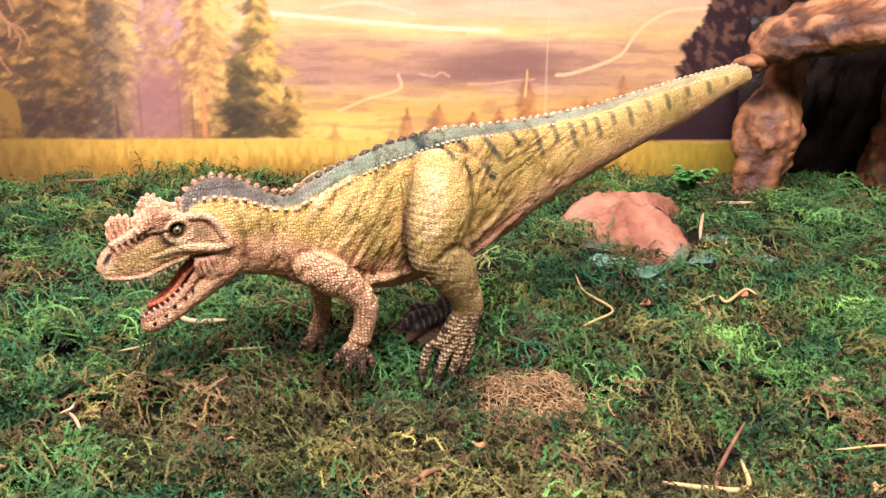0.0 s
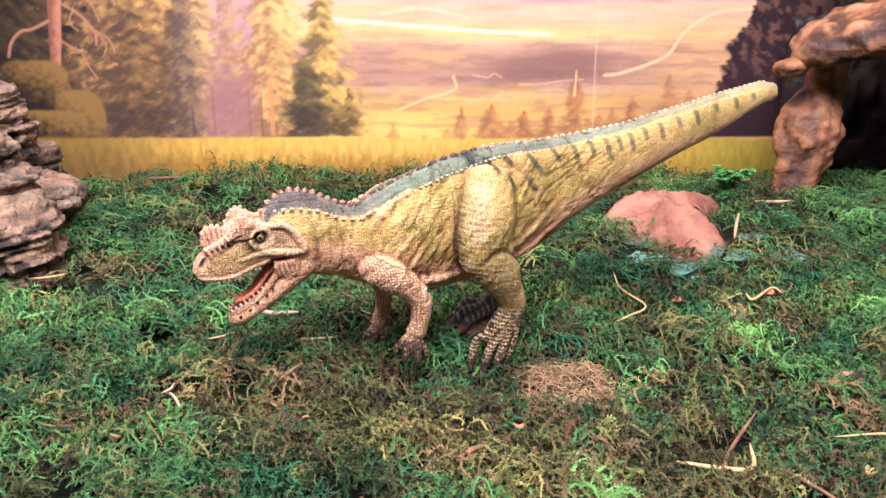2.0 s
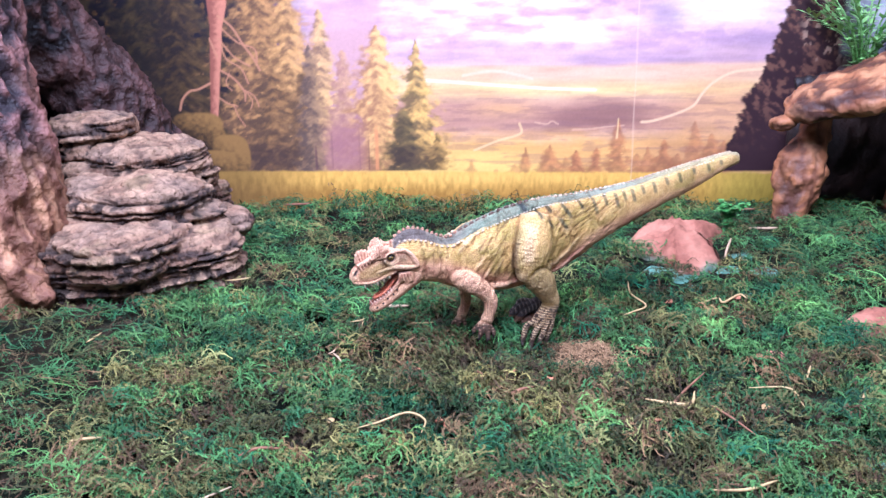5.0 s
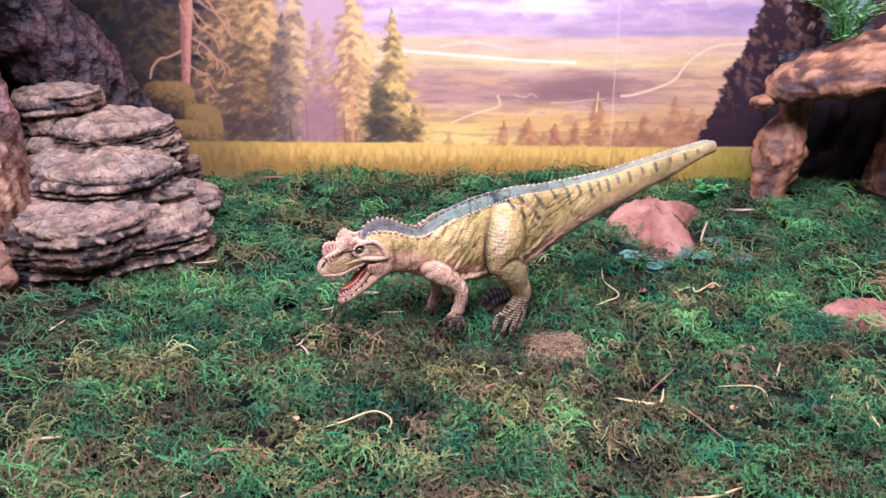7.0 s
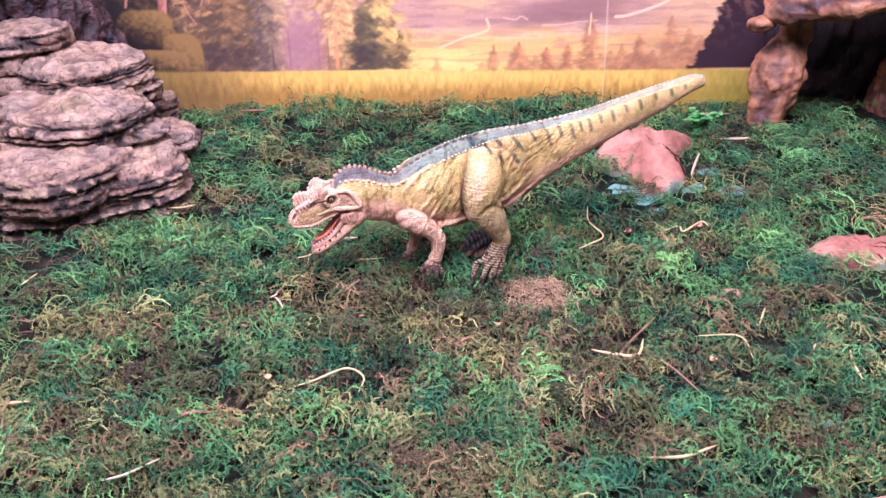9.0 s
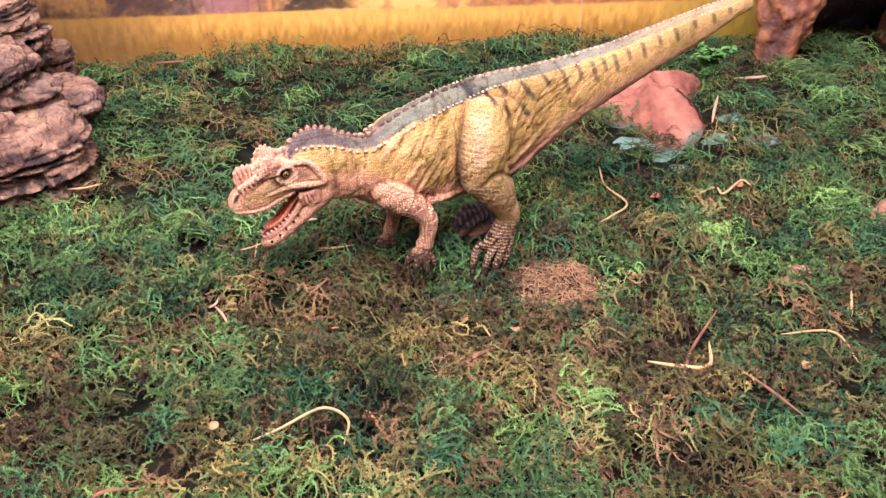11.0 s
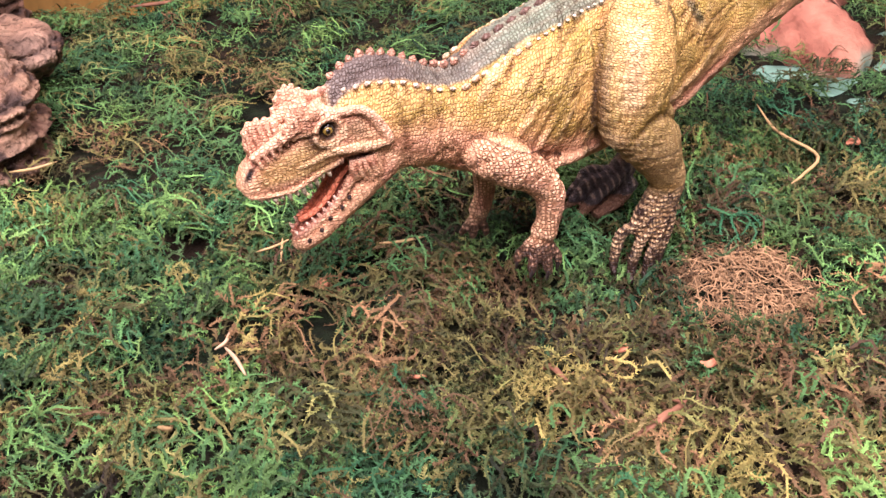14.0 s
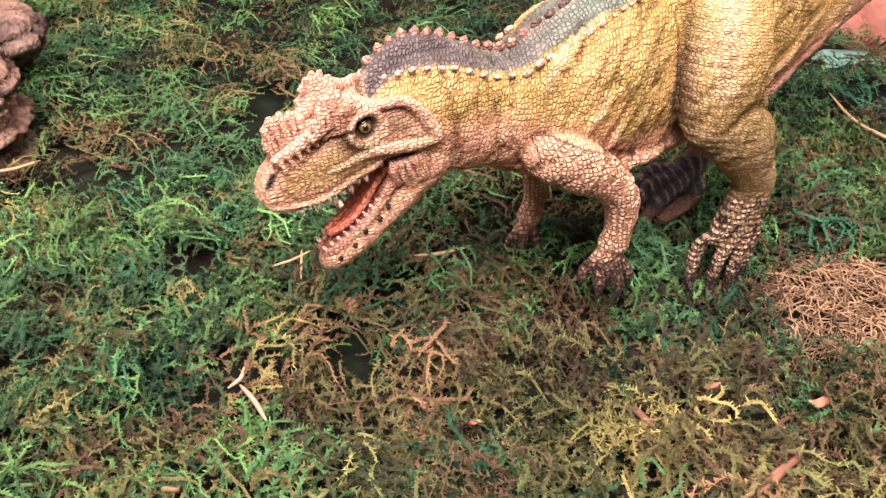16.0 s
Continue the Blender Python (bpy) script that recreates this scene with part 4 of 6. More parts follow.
    hc = mix(hc, np.array((0.10, 0.05, 0.024)), np.exp(-((s + 62.4) / 1.6) ** 2 - ((z - 47.2) / 2.2) ** 2) * 0.7)
    nostril = np.exp(-((s + 74.6 - 0.55 * (z - 43.1)) / 0.75) ** 4 - ((z - 43.1) / 1.5) ** 4)
    hc = mix(hc, umber * 0.4, nostril * step(1.6, 2.4, side))
    mouth = step(-49.0, -50.5, s) * step(-0.2, 0.3, z - gape_low) * step(0.2, -0.4, z - gape_top)
    hc = mix(hc, np.array((0.30, 0.07, 0.04)), mouth * step(4.8, 4.0, side) * 0.95)
    hc = mix(hc, np.array((0.54, 0.20, 0.11)), mouth * step(4.0, 5.0, side) * 0.8)
    jaw = step(0.3, -0.3, z - gape_low + 0.2) * step(-44, -47, s)
    hc = mix(hc, mix(rose, tan, step(0.35, 0.6, blot)), jaw * 0.8)
    lipline = np.exp(-((z - np.interp(s, [-60, -57, -52, -46.5], [40.0, 41.0, 41.0, 42.2])) / 0.5) ** 4) * step(-58.5, -57, s) * step(-45.5, -46.5, s) * step(4.0, 5.0, side)
    hc = mix(hc, np.array((0.04, 0.018, 0.014)), lipline * 0.9)
    head = np.where(in_head, 1.0, step(-45, -48, s) * step(44, 40, z) * 0.8)
    col = mix(col, hc, head)
    # shade of the crease before the thigh and behind the shoulder, painted as brown
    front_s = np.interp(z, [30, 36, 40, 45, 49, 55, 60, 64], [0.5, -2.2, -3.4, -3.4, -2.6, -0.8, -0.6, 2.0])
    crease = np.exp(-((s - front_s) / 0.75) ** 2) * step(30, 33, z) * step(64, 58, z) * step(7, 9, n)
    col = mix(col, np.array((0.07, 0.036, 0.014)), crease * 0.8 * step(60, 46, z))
    # arms and shanks turn tan, then dark hands and feet
    arm = step(-32, -29, s) * step(-10.0, -11.0, s) * step(39.5, 37, z + 0.45 * (s + 24)) * step(6.5, 8.5, np.abs(n))
    col = mix(col, mix(tan, rose, step(0.5, 0.8, blot)), arm * 0.9)
    hand = np.where(n > 0, step(16.6, 13.6, z), step(10, 6, z)) * step(-10.0, -12.0, s) * step(-30, -26, s)
    col = mix(col, mix(brown * 0.2, rose * 0.6, step(0.85, 1.0, 0.5 + 0.5 * np.sin(z * 4.4 + s)) * step(0.4, 0.55, fine)), hand * 0.92)
    leg = step(-6, -4, s) * step(25, 22, s) * step(9, 11, np.abs(n))
    col = mix(col, np.array((0.21, 0.145, 0.03)), leg * step(44, 32, z - 0.5 * s) * 0.85)
    foot = leg * step(21.5, 18.0, z)
    rings = step(0.35, 0.8, 0.5 + 0.5 * np.sin(z * 5.2 + 1.2 * s))
    toes = mix(brown * 0.4, np.array((0.55, 0.36, 0.17)), rings * step(0.3, 0.46, fine) * step(4, 8, z) * 0.9)
    far = (n < 0)
    col = mix(col, np.where(far[:, None], mix(np.where((z < 6.2)[:, None], np.array((0.16, 0.08, 0.045)), np.array((0.045, 0.035, 0.036))), np.array((0.22, 0.18, 0.17)), step(0.5, 0.9, 0.5 + 0.5 * np.sin(3.2 * s)) * step(6, 8, z) * 0.6), toes), np.maximum(foot, far * step(0, 3, s) * step(30, 27, s) * step(17, 13, z)))
    size = np.clip(arm + foot + step(30, 60, s) * 0.2 + hand, 0, 1) * np.where(in_head, 0, 1)
    return col, size


def dinosaur():
    body, skull = dinosaur_skin(), dinosaur_head()
    P, N, faces, dents = [], [], [], []
    for me in (body, skull):
        base = sum(len(q) for q in P)
        P.append(coords(me))
        N.append(normals(me))
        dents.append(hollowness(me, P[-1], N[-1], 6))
        loop = np.empty(len(me.loops), np.int32)
        me.loops.foreach_get("vertex_index", loop)
        faces += [tuple((loop[q.loop_start:q.loop_start + q.loop_total] + base).tolist()) for q in me.polygons]
    in_head = np.r_[np.zeros(len(P[0]), bool), np.ones(len(P[1]), bool)]
    p, nrm, dents = np.vstack(P), np.vstack(N), np.concatenate(dents)
    s, n, z = p[:, 0] * 1000, -p[:, 1] * 1000, p[:, 2] * 1000
    # folds of loose skin on flank, neck and tail root
    ridge = 1 - np.abs(2 * fbm((s - 0.6 * z) / 4.2, (z + 0.6 * s) / 11.0, n / 9, seed=111, octaves=3) - 1)
    fold = (ridge - 0.75) * np.where(in_head, 0.12, np.where((s > -46) & (s < 60) & (z > 24), 0.9 - 0.55 * step(18, 30, s), 0.2))
    stripe = np.sin(z * 3.7 + 0.6 * s + 5 * fbm(s / 5, z / 5, seed=113))
    bands = 0.09 * stripe * step(-6, -3, s) * step(12, 7, s) * step(9, 12, n) * step(28, 33, z)
    toe = 0.10 * np.sin(z * 5.2 + 1.2 * s) * step(18, 15, z) * (s > -6)
    grain = 0.35 * (fbm(s / 0.8, n / 0.8, z / 0.8, seed=115, octaves=2) - 0.5)
    # long thin wrinkles: slanting up the flank, round the neck and along the root of the tail
    field = fbm((s - 0.6 * z) / 3.0, (z + 0.6 * s) / 14.0, n / 12, seed=117, octaves=3) - 0.5
    neck = step(-28, -33, s)
    field = field * (1 - neck) + neck * (fbm(s / 2.4, z / 14.0, n / 12, seed=118, octaves=3) - 0.5)
    thigh = step(-5, -2, s) * step(20, 14, s) * step(8, 10, n) * step(29, 32, z)
    tail = step(24, 32, s)
    field = field * (1 - tail) + tail * (fbm(s / 14.0, (z - 0.5 * s) / 2.6, n / 12, seed=119, octaves=3) - 0.5)
    reach = np.where(in_head, 0, 1) * step(-46, -43, s) * step(70, 45, s) * (z > 26) * (1 - 0.7 * thigh) * (0.6 + 0.4 * step(0.42, 0.58, fbm(s / 14, z / 14, seed=120)))
    wrinkle = np.exp(-(field / 0.034) ** 2) * reach
    p = p + nrm * ((fold + bands + toe + grain - 0.45 * wrinkle) * 0.001)[:, None]
    eye_d = np.hypot(s - EYE[0], (z - EYE[1]) / 0.9)
    hole = np.exp(-((s + 74.6 - 0.55 * (z - 43.1)) / 0.8) ** 2 - ((z - 43.1) / 1.4) ** 2) * (np.abs(n - spine_n(s)) > 1.6)
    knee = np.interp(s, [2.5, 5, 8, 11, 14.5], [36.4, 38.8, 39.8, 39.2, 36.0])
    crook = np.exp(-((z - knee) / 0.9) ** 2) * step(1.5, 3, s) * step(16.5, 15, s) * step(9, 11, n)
    p = p - nrm * (crook * 0.0009)[:, None]
    p = p - nrm * (in_head * (0.5 * step(2.6, 1.6, eye_d) + 0.7 * hole) * 0.001)[:, None]
    paint, size = dinosaur_paint(p, in_head)
    # knee crook darkened: its shade put into the paint
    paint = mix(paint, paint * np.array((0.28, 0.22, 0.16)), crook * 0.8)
    paint = paint * 1.1
    # brown wash plus groove shade put into the colour; crests of the cast paler
    wash_shade = np.clip(dents / np.where(in_head, 0.00006, 0.00013), -1, 1)
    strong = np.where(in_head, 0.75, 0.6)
    paint = mix(paint, paint * np.array((0.30, 0.20, 0.16)), np.clip(wash_shade, 0, 1) * strong)
    paint = mix(paint, np.array((0.76, 0.56, 0.36)), np.clip(-wash_shade, 0, 1) * 0.28 * (paint.mean(axis=1) > 0.12))
    # wrinkles and thigh-band troughs darkened: fold shade put into the paint
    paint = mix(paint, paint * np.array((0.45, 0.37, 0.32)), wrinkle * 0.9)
    paint = mix(paint, paint * np.array((0.5, 0.42, 0.36)), step(0.45, 0.95, -stripe) * thigh * step(8, 1, s) * step(58, 48, z) * 0.5)
    # rows in which the scales lie: counted across, outwards and up
    warp = [1.6 * (fbm(s / 7, n / 7, z / 7, seed=130 + k) - 0.5) for k in range(3)]
    across = (s - 0.30 * z * (1 - tail)) / 0.95 + warp[0]
    upward = z * np.interp(s, [-40, 10, 45], [0.72, 0.66, 0.95]) - np.interp(s, [25, 120], [0, 24]) + warp[1]
    small = np.clip(size, 0, 1) > 0.5
    across = np.where(thigh > 0.5, s / 1.5 + warp[0], np.where(small, s / 1.1 + warp[0], across))
    upward = np.where(thigh > 0.5, z / 0.85 + 0.25 * s + warp[1], np.where(small, z / 1.05 + warp[1], upward))
    scale_rows = np.c_[across, n / 1.2 + warp[2], upward]
    scale_rows = np.where(in_head[:, None], np.c_[s / 1.25, n / 1.25, z / 0.95] + np.stack(warp, axis=1), scale_rows)
    # loose details: scutes, scale rows, teeth, tongue, eyes, all in the one cast
    V, F, C, G = [], [], [], []

    def blob(centre, radii, tilt, color, detail=1, eye=False):
        nv, nf = len(V), len(F)
        ball(V, F, [c * 0.001 for c in (centre[0], -centre[1], centre[2])], [r * 0.001 for r in radii], Matrix.Rotation(radians(tilt), 3, "Y"), detail)
        C.extend([color] * (len(V) - nv))
        G.extend([1 if eye else 0] * (len(F) - nf))

    def spike(base, tip, r, color, sides=6):
        b, t = Vector((base[0], -base[1], base[2])), Vector((tip[0], -tip[1], tip[2]))
        q = (t - b).to_track_quat("Z", "Y")
        i0 = len(V)
        for k in range(sides):
            a = 2 * math.pi * k / sides
            V.append(tuple((b + q @ Vector((r * math.cos(a), r * math.sin(a), 0))) * 0.001))
        for k in range(sides):
            a = 2 * math.pi * k / sides
            V.append(tuple((b.lerp(t, 0.6) + q @ Vector((0.7 * r * math.cos(a), 0.7 * r * math.sin(a), 0))) * 0.001))
        V.append(tuple(t * 0.001))
        for k in range(sides):
            k2 = (k + 1) % sides
            F.append((i0 + k, i0 + k2, i0 + sides + k2, i0 + sides + k))
            F.append((i0 + sides + k, i0 + sides + k2, i0 + 2 * sides))
            G.extend([0, 0])
        C.extend([color] * (2 * sides + 1))

    rng = random.Random(5)
    s0 = -57.0
    while s0 < 116:
        slope = math.degrees(math.atan2(float(spine_top(s0 + 1) - spine_top(s0 - 1)), 2))
        h = float(np.interp(s0, [-57, -48, -34, -28, -10, 20, 60, 115], [1.1, 1.7, 0.9, 1.1, 1.25, 0.95, 0.8, 0.5]))
        step_len = float(np.interp(s0, [-57, -30, -10, 20, 60, 115], [2.1, 2.2, 3.6, 2.7, 2.3, 1.9]))
        tone = np.array((0.42, 0.22, 0.14)) if s0 < -25 else (np.array((0.12, 0.07, 0.05)) if s0 < 8 else np.array((0.46, 0.33, 0.21)))
        blob((s0, spine_n(s0), float(spine_top(s0)) - 0.3 * h), (0.5 * step_len * rng.uniform(0.85, 1.05), 0.62, h * 1.1), -slope, tuple(tone * rng.uniform(0.8, 1.25)))
        s0 += step_len
    s0 = -54.0
    while s0 < 104:
        w = float(np.interp(s0, [-54, -48, -36, -28, -20, 0, 20, 60, 110], [4.2, 5.6, 6.0, 7.0, 7.6, 7.0, 5.2, 3.6, 2.2]))
        d = float(np.interp(s0, [-54, -48, -36, -28, -20, 0, 20, 60, 110], [2.6, 4.0, 3.8, 2.4, 2.8, 2.6, 2.1, 1.9, 1.5]))
        slope = math.degrees(math.atan2(float(spine_top(s0 + 1) - spine_top(s0 - 1)), 2))
        for e in (1, -1):
            tone = (0.62, 0.48, 0.34) if s0 < -28 else (0.62, 0.54, 0.40)
            r = 0.62 if s0 < -15 else 0.42
            r *= rng.uniform(0.75, 1.3)
            if -30 < s0 < -15:
                r, tone = rng.uniform(0.85, 1.15), (0.76, 0.55, 0.34)
            blob((s0, spine_n(s0) + e * w, float(spine_top(s0)) - d), (r * 1.15, 0.55, r * 0.75), -slope, tuple(np.array(tone) * rng.uniform(0.85, 1.1)))
        s0 += rng.uniform(1.8, 2.8) if s0 < -15 else rng.uniform(1.3, 1.9)
    # eyes
    for e in (1, -1):
        ce = (EYE[0], spine_n(EYE[0]) + e * 5.15, EYE[1])
        blob(ce, (1.55, 0.8, 1.45), 0, (0.02, 0.015, 0.01), 2, True)
        blob((ce[0] - 0.1, ce[1] + e * 0.5, ce[2] + 0.05), (1.0, 0.5, 0.9), 0, (0.24, 0.15, 0.025), 2, True)
        blob((ce[0] - 0.15, ce[1] + e * 0.9, ce[2] + 0.1), (0.5, 0.22, 0.55), 0, (0.008, 0.006, 0.005), 2, True)
    # teeth
    ivory = (0.70, 0.58, 0.42)
    for k in range(12):
        a = -75.2 + k * 1.4
        b = float(np.interp(a, [-76, -74.6, -66, -58], [1.8, 2.9, 4.2, 5.4]))
        c = float(np.interp(a, [-76, -71, -66.4, -61, -57], [38.8, 37.7, 37.8, 39.6, 40.6]))
        ln = (1.5, 2.1, 1.4, 2.4)[k % 4] * (1 if 1 < k < 10 else 0.7)
        for e in (1, -1):
            spike((a, spine_n(a) + e * b, c), (a + 0.6, spine_n(a) + e * (b - 0.2), c - ln), 0.55, ivory)
    for k in range(9):
        a = -67.2 + k * 1.25
        b = float(np.interp(a, [-67.8, -65.4, -61.5, -57.6], [1.2, 2.5, 3.3, 4.1]))
        c = float(np.interp(a, [-67.8, -65.4, -61.5, -57.6], [26.2, 27.8, 29.8, 33.0]))
        for e in (1, -1):
            spike((a, spine_n(a) + e * b, c), (a - 0.8, spine_n(a) + e * (b + 0.1), c + 1.4), 0.5, (0.66, 0.42, 0.30))
    # dark spots on the jaw
    for a, b, c in ((-65.5, 6.7, 25.6), (-62.7, 6.6, 27.2), (-60.6, 6.5, 29.2), (-57.9, 6.5, 30.9), (-56.2, 6.5, 32.8)):
        blob((a, b - 0.15, c), (0.5, 0.45, 0.6), 20, (0.03, 0.015, 0.012))
    # tongue: a thin sheet that curls up at its edges
    sheet = [(-66.2, 29.0, 0.6), (-64.2, 29.6, 1.3), (-61.6, 30.9, 1.8), (-59.2, 33.0, 2.1), (-57.2, 35.4, 2.2), (-54.6, 37.4, 2.2)]
    for e, rise, thick in ((0, 0.0, 0.5), (1, 0.5, 0.6), (-1, 0.5, 0.6)):
        nv, nf = len(V), len(F)
        tube(V, F, [(a * 0.001, -(spine_n(a) + 0.4 + e * w) * 0.001, (c + rise) * 0.001, (0.6 if e else w) * 0.001, thick * 0.001) for a, c, w in sheet], steps=24, sides=12)
        C.extend([(0.56, 0.14, 0.065) if e == 0 else (0.66, 0.20, 0.10)] * (len(V) - nv))
        G.extend([0] * (len(F) - nf))
    # claws
    for a, b, c in ((-22.8, 13.9, 10.6), (-20.8, 16.6, 8.6), (-17.2, 17.4, 7.6), (-14.0, 16.2, 8.6)):
        spike((a, b, c + 0.9), (a - 0.9, b + 0.6, c - 1.6), 0.6, (0.02, 0.012, 0.01))
    for a, b, c in ((-0.2, 17.2, 3.0), (3.0, 19.6, 1.0), (6.4, 20.6, 0.2), (10.2, 19.2, 0.6)):
        spike((a, b - 0.6, c + 1.4), (a - 0.8, b + 2.0, c - 0.9), 0.9, (0.035, 0.02, 0.014))
    V = np.array(V)
    n0 = len(p)
    allf = faces + [tuple(i + n0 for i in f) for f in F]
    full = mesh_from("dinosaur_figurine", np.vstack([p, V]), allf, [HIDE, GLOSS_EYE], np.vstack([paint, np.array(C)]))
    at = full.attributes.new("scale_size", "FLOAT", "POINT")
    at.data.foreach_set("value", np.r_[size, np.zeros(len(V))].astype(np.float32))
    rows = full.attributes.new("scale_rows", "FLOAT_VECTOR", "POINT")
    rows.data.foreach_set("vector", np.vstack([scale_rows, V * 600]).astype(np.float32).ravel())
    full.polygons.foreach_set("material_index", [0] * len(faces) + G)
    bpy.data.meshes.remove(body)
    bpy.data.meshes.remove(skull)
    ob = new("dinosaur_figurine", full)
    ob.matrix_world = pose(0, 0.0415, 0, 0, 0, 18)
    tagged(ob, "ochre and olive painted plastic horned dinosaur figurine, jaws gaping, on moss", "figurine")


dinosaur()

# ---- the large ornaments ----


def part(name, me, parent, label=""):
    """One mesh of a thing, under its empty."""
    ob = new(name, me)
    ob.parent = parent
    return tagged(ob, label)


def bedding(p, seed, thick0=2.0, thick1=5.0):
    """Layers of a bedded stone: (how far each layer stands out, cracks between layers), both by height with a slow waver."""
    rs = np.random.RandomState(seed)
    bounds = np.cumsum(rs.uniform(thick0, thick1, 40)) - 14
    out = rs.uniform(-1, 1, 41)
    zz = p[:, 2] * 1000 + 5 * (fbm(p[:, 0] * 20, p[:, 1] * 20, seed=seed) - 0.5) + 2.2 * (fbm(p[:, 0] * 75, p[:, 1] * 75, p[:, 2] * 60, seed=seed + 1) - 0.5) - 0.05 * p[:, 0] * 1000
    i = np.searchsorted(bounds, zz)
    lo, hi = np.r_[-99, bounds][i], np.r_[bounds, 999][i]
    near = np.minimum(zz - lo, hi - zz)
    worn = step(0.36, 0.56, fbm(p[:, 0] * 32, p[:, 1] * 32, zz / 5, seed=seed + 3))
    return out[i] * step(0, 0.7, near), np.exp(-(near / 0.65) ** 2) * worn


def strata_rock():
    """Cast stack of weathered, bedded boulders beside the stump."""
    rock = tagged(new("layered_rock"), "purple-grey layered stone ornament with pale weathered ledges on moss", "rock")
    groups = (
        ("base_block", 201, [((-0.213, 0.130, 0.012), (0.052, 0.053, 0.023)), ((-0.184, 0.124, 0.012), (0.030, 0.044, 0.019)), ((-0.238, 0.126, 0.010), (0.028, 0.040, 0.022)), ((-0.205, 0.112, 0.024), (0.040, 0.038, 0.012))]),
        ("middle_block", 211, [((-0.208, 0.144, 0.037), (0.035, 0.045, 0.016)), ((-0.190, 0.142, 0.031), (0.021, 0.034, 0.009)), ((-0.226, 0.150, 0.036), (0.020, 0.034, 0.012))]),
        ("top_block", 221, [((-0.212, 0.180, 0.048), (0.032, 0.036, 0.018)), ((-0.196, 0.180, 0.043), (0.018, 0.026, 0.011)), ((-0.240, 0.180, 0.040), (0.026, 0.030, 0.016))]),
        ("cap_stone", 231, [((-0.238, 0.190, 0.074), (0.020, 0.018, 0.006)), ((-0.250, 0.192, 0.064), (0.026, 0.024, 0.014))]),
        ("side_slab", 241, [((-0.172, 0.164, 0.017), (0.020, 0.026, 0.008)), ((-0.182, 0.172, 0.010), (0.020, 0.03, 0.010))]),
        ("side_stone", 251, [((-0.186, 0.206, 0.020), (0.014, 0.018, 0.011))]))
    for name, seed, lobes in groups:
        V, F = [], []
        for c, r in lobes:
            ball(V, F, c, r, Matrix.Rotation(c[1] * 9, 3, "Z"), 4, 0.52)
        me = fuse(name, V, F, 0.0011, rounds=3)
        p, nrm = coords(me), normals(me)
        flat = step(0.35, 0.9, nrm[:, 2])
        big = fbm(p[:, 0] * 45, p[:, 1] * 45, p[:, 2] * 40, seed=205) - 0.5
        p = p + nrm * (0.010 * big)[:, None]
        layer, crack = bedding(p, seed)
        chip = fbm(p[:, 0] * 150, p[:, 1] * 150, p[:, 2] * 220, seed=203, octaves=4) - 0.5
        pock = np.clip(fbm(p[:, 0] * 230, p[:, 1] * 230, p[:, 2] * 300, seed=213, octaves=2) - 0.56, 0, 1)
        d = (1 - flat) * (0.0022 * layer - 0.0034 * crack) - 0.0006 * flat * crack + 0.0042 * chip - 0.010 * pock * (1 - 0.6 * flat)
        me.vertices.foreach_set("co", (p + nrm * d[:, None]).astype(np.float32).ravel())
        blot = fbm(p[:, 0] * 38, p[:, 1] * 38, p[:, 2] * 50, seed=207)
        grit = fbm(p[:, 0] * 420, p[:, 1] * 420, p[:, 2] * 420, seed=215, octaves=3)
        stone = mix(np.array((0.30, 0.19, 0.135)), np.array((0.42, 0.29, 0.205)), step(-0.1, 0.12, chip + 0.1 * layer))
        stone = mix(stone, np.array((0.27, 0.205, 0.175)), step(0.45, 0.7, blot) * 0.6)
        # steep sides turned dark brown: their shade put into the colour
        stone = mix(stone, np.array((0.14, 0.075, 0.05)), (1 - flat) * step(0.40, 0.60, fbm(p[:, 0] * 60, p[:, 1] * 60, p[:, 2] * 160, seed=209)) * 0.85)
        stone = mix(stone, np.array((0.15, 0.13, 0.06)), step(0.60, 0.74, fbm(p[:, 0] * 55, p[:, 1] * 55, p[:, 2] * 70, seed=219)) * 0.4)
        # dark wash with crevice shade put into the colour of cracks and pocks
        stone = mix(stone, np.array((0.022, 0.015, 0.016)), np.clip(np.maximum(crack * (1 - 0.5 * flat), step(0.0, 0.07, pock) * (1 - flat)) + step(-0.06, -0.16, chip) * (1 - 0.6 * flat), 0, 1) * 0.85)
        stone = stone * (0.62 + 0.5 * grit)[:, None] * np.array((0.98, 0.85, 0.72))
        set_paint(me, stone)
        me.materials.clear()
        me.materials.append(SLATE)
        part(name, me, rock)


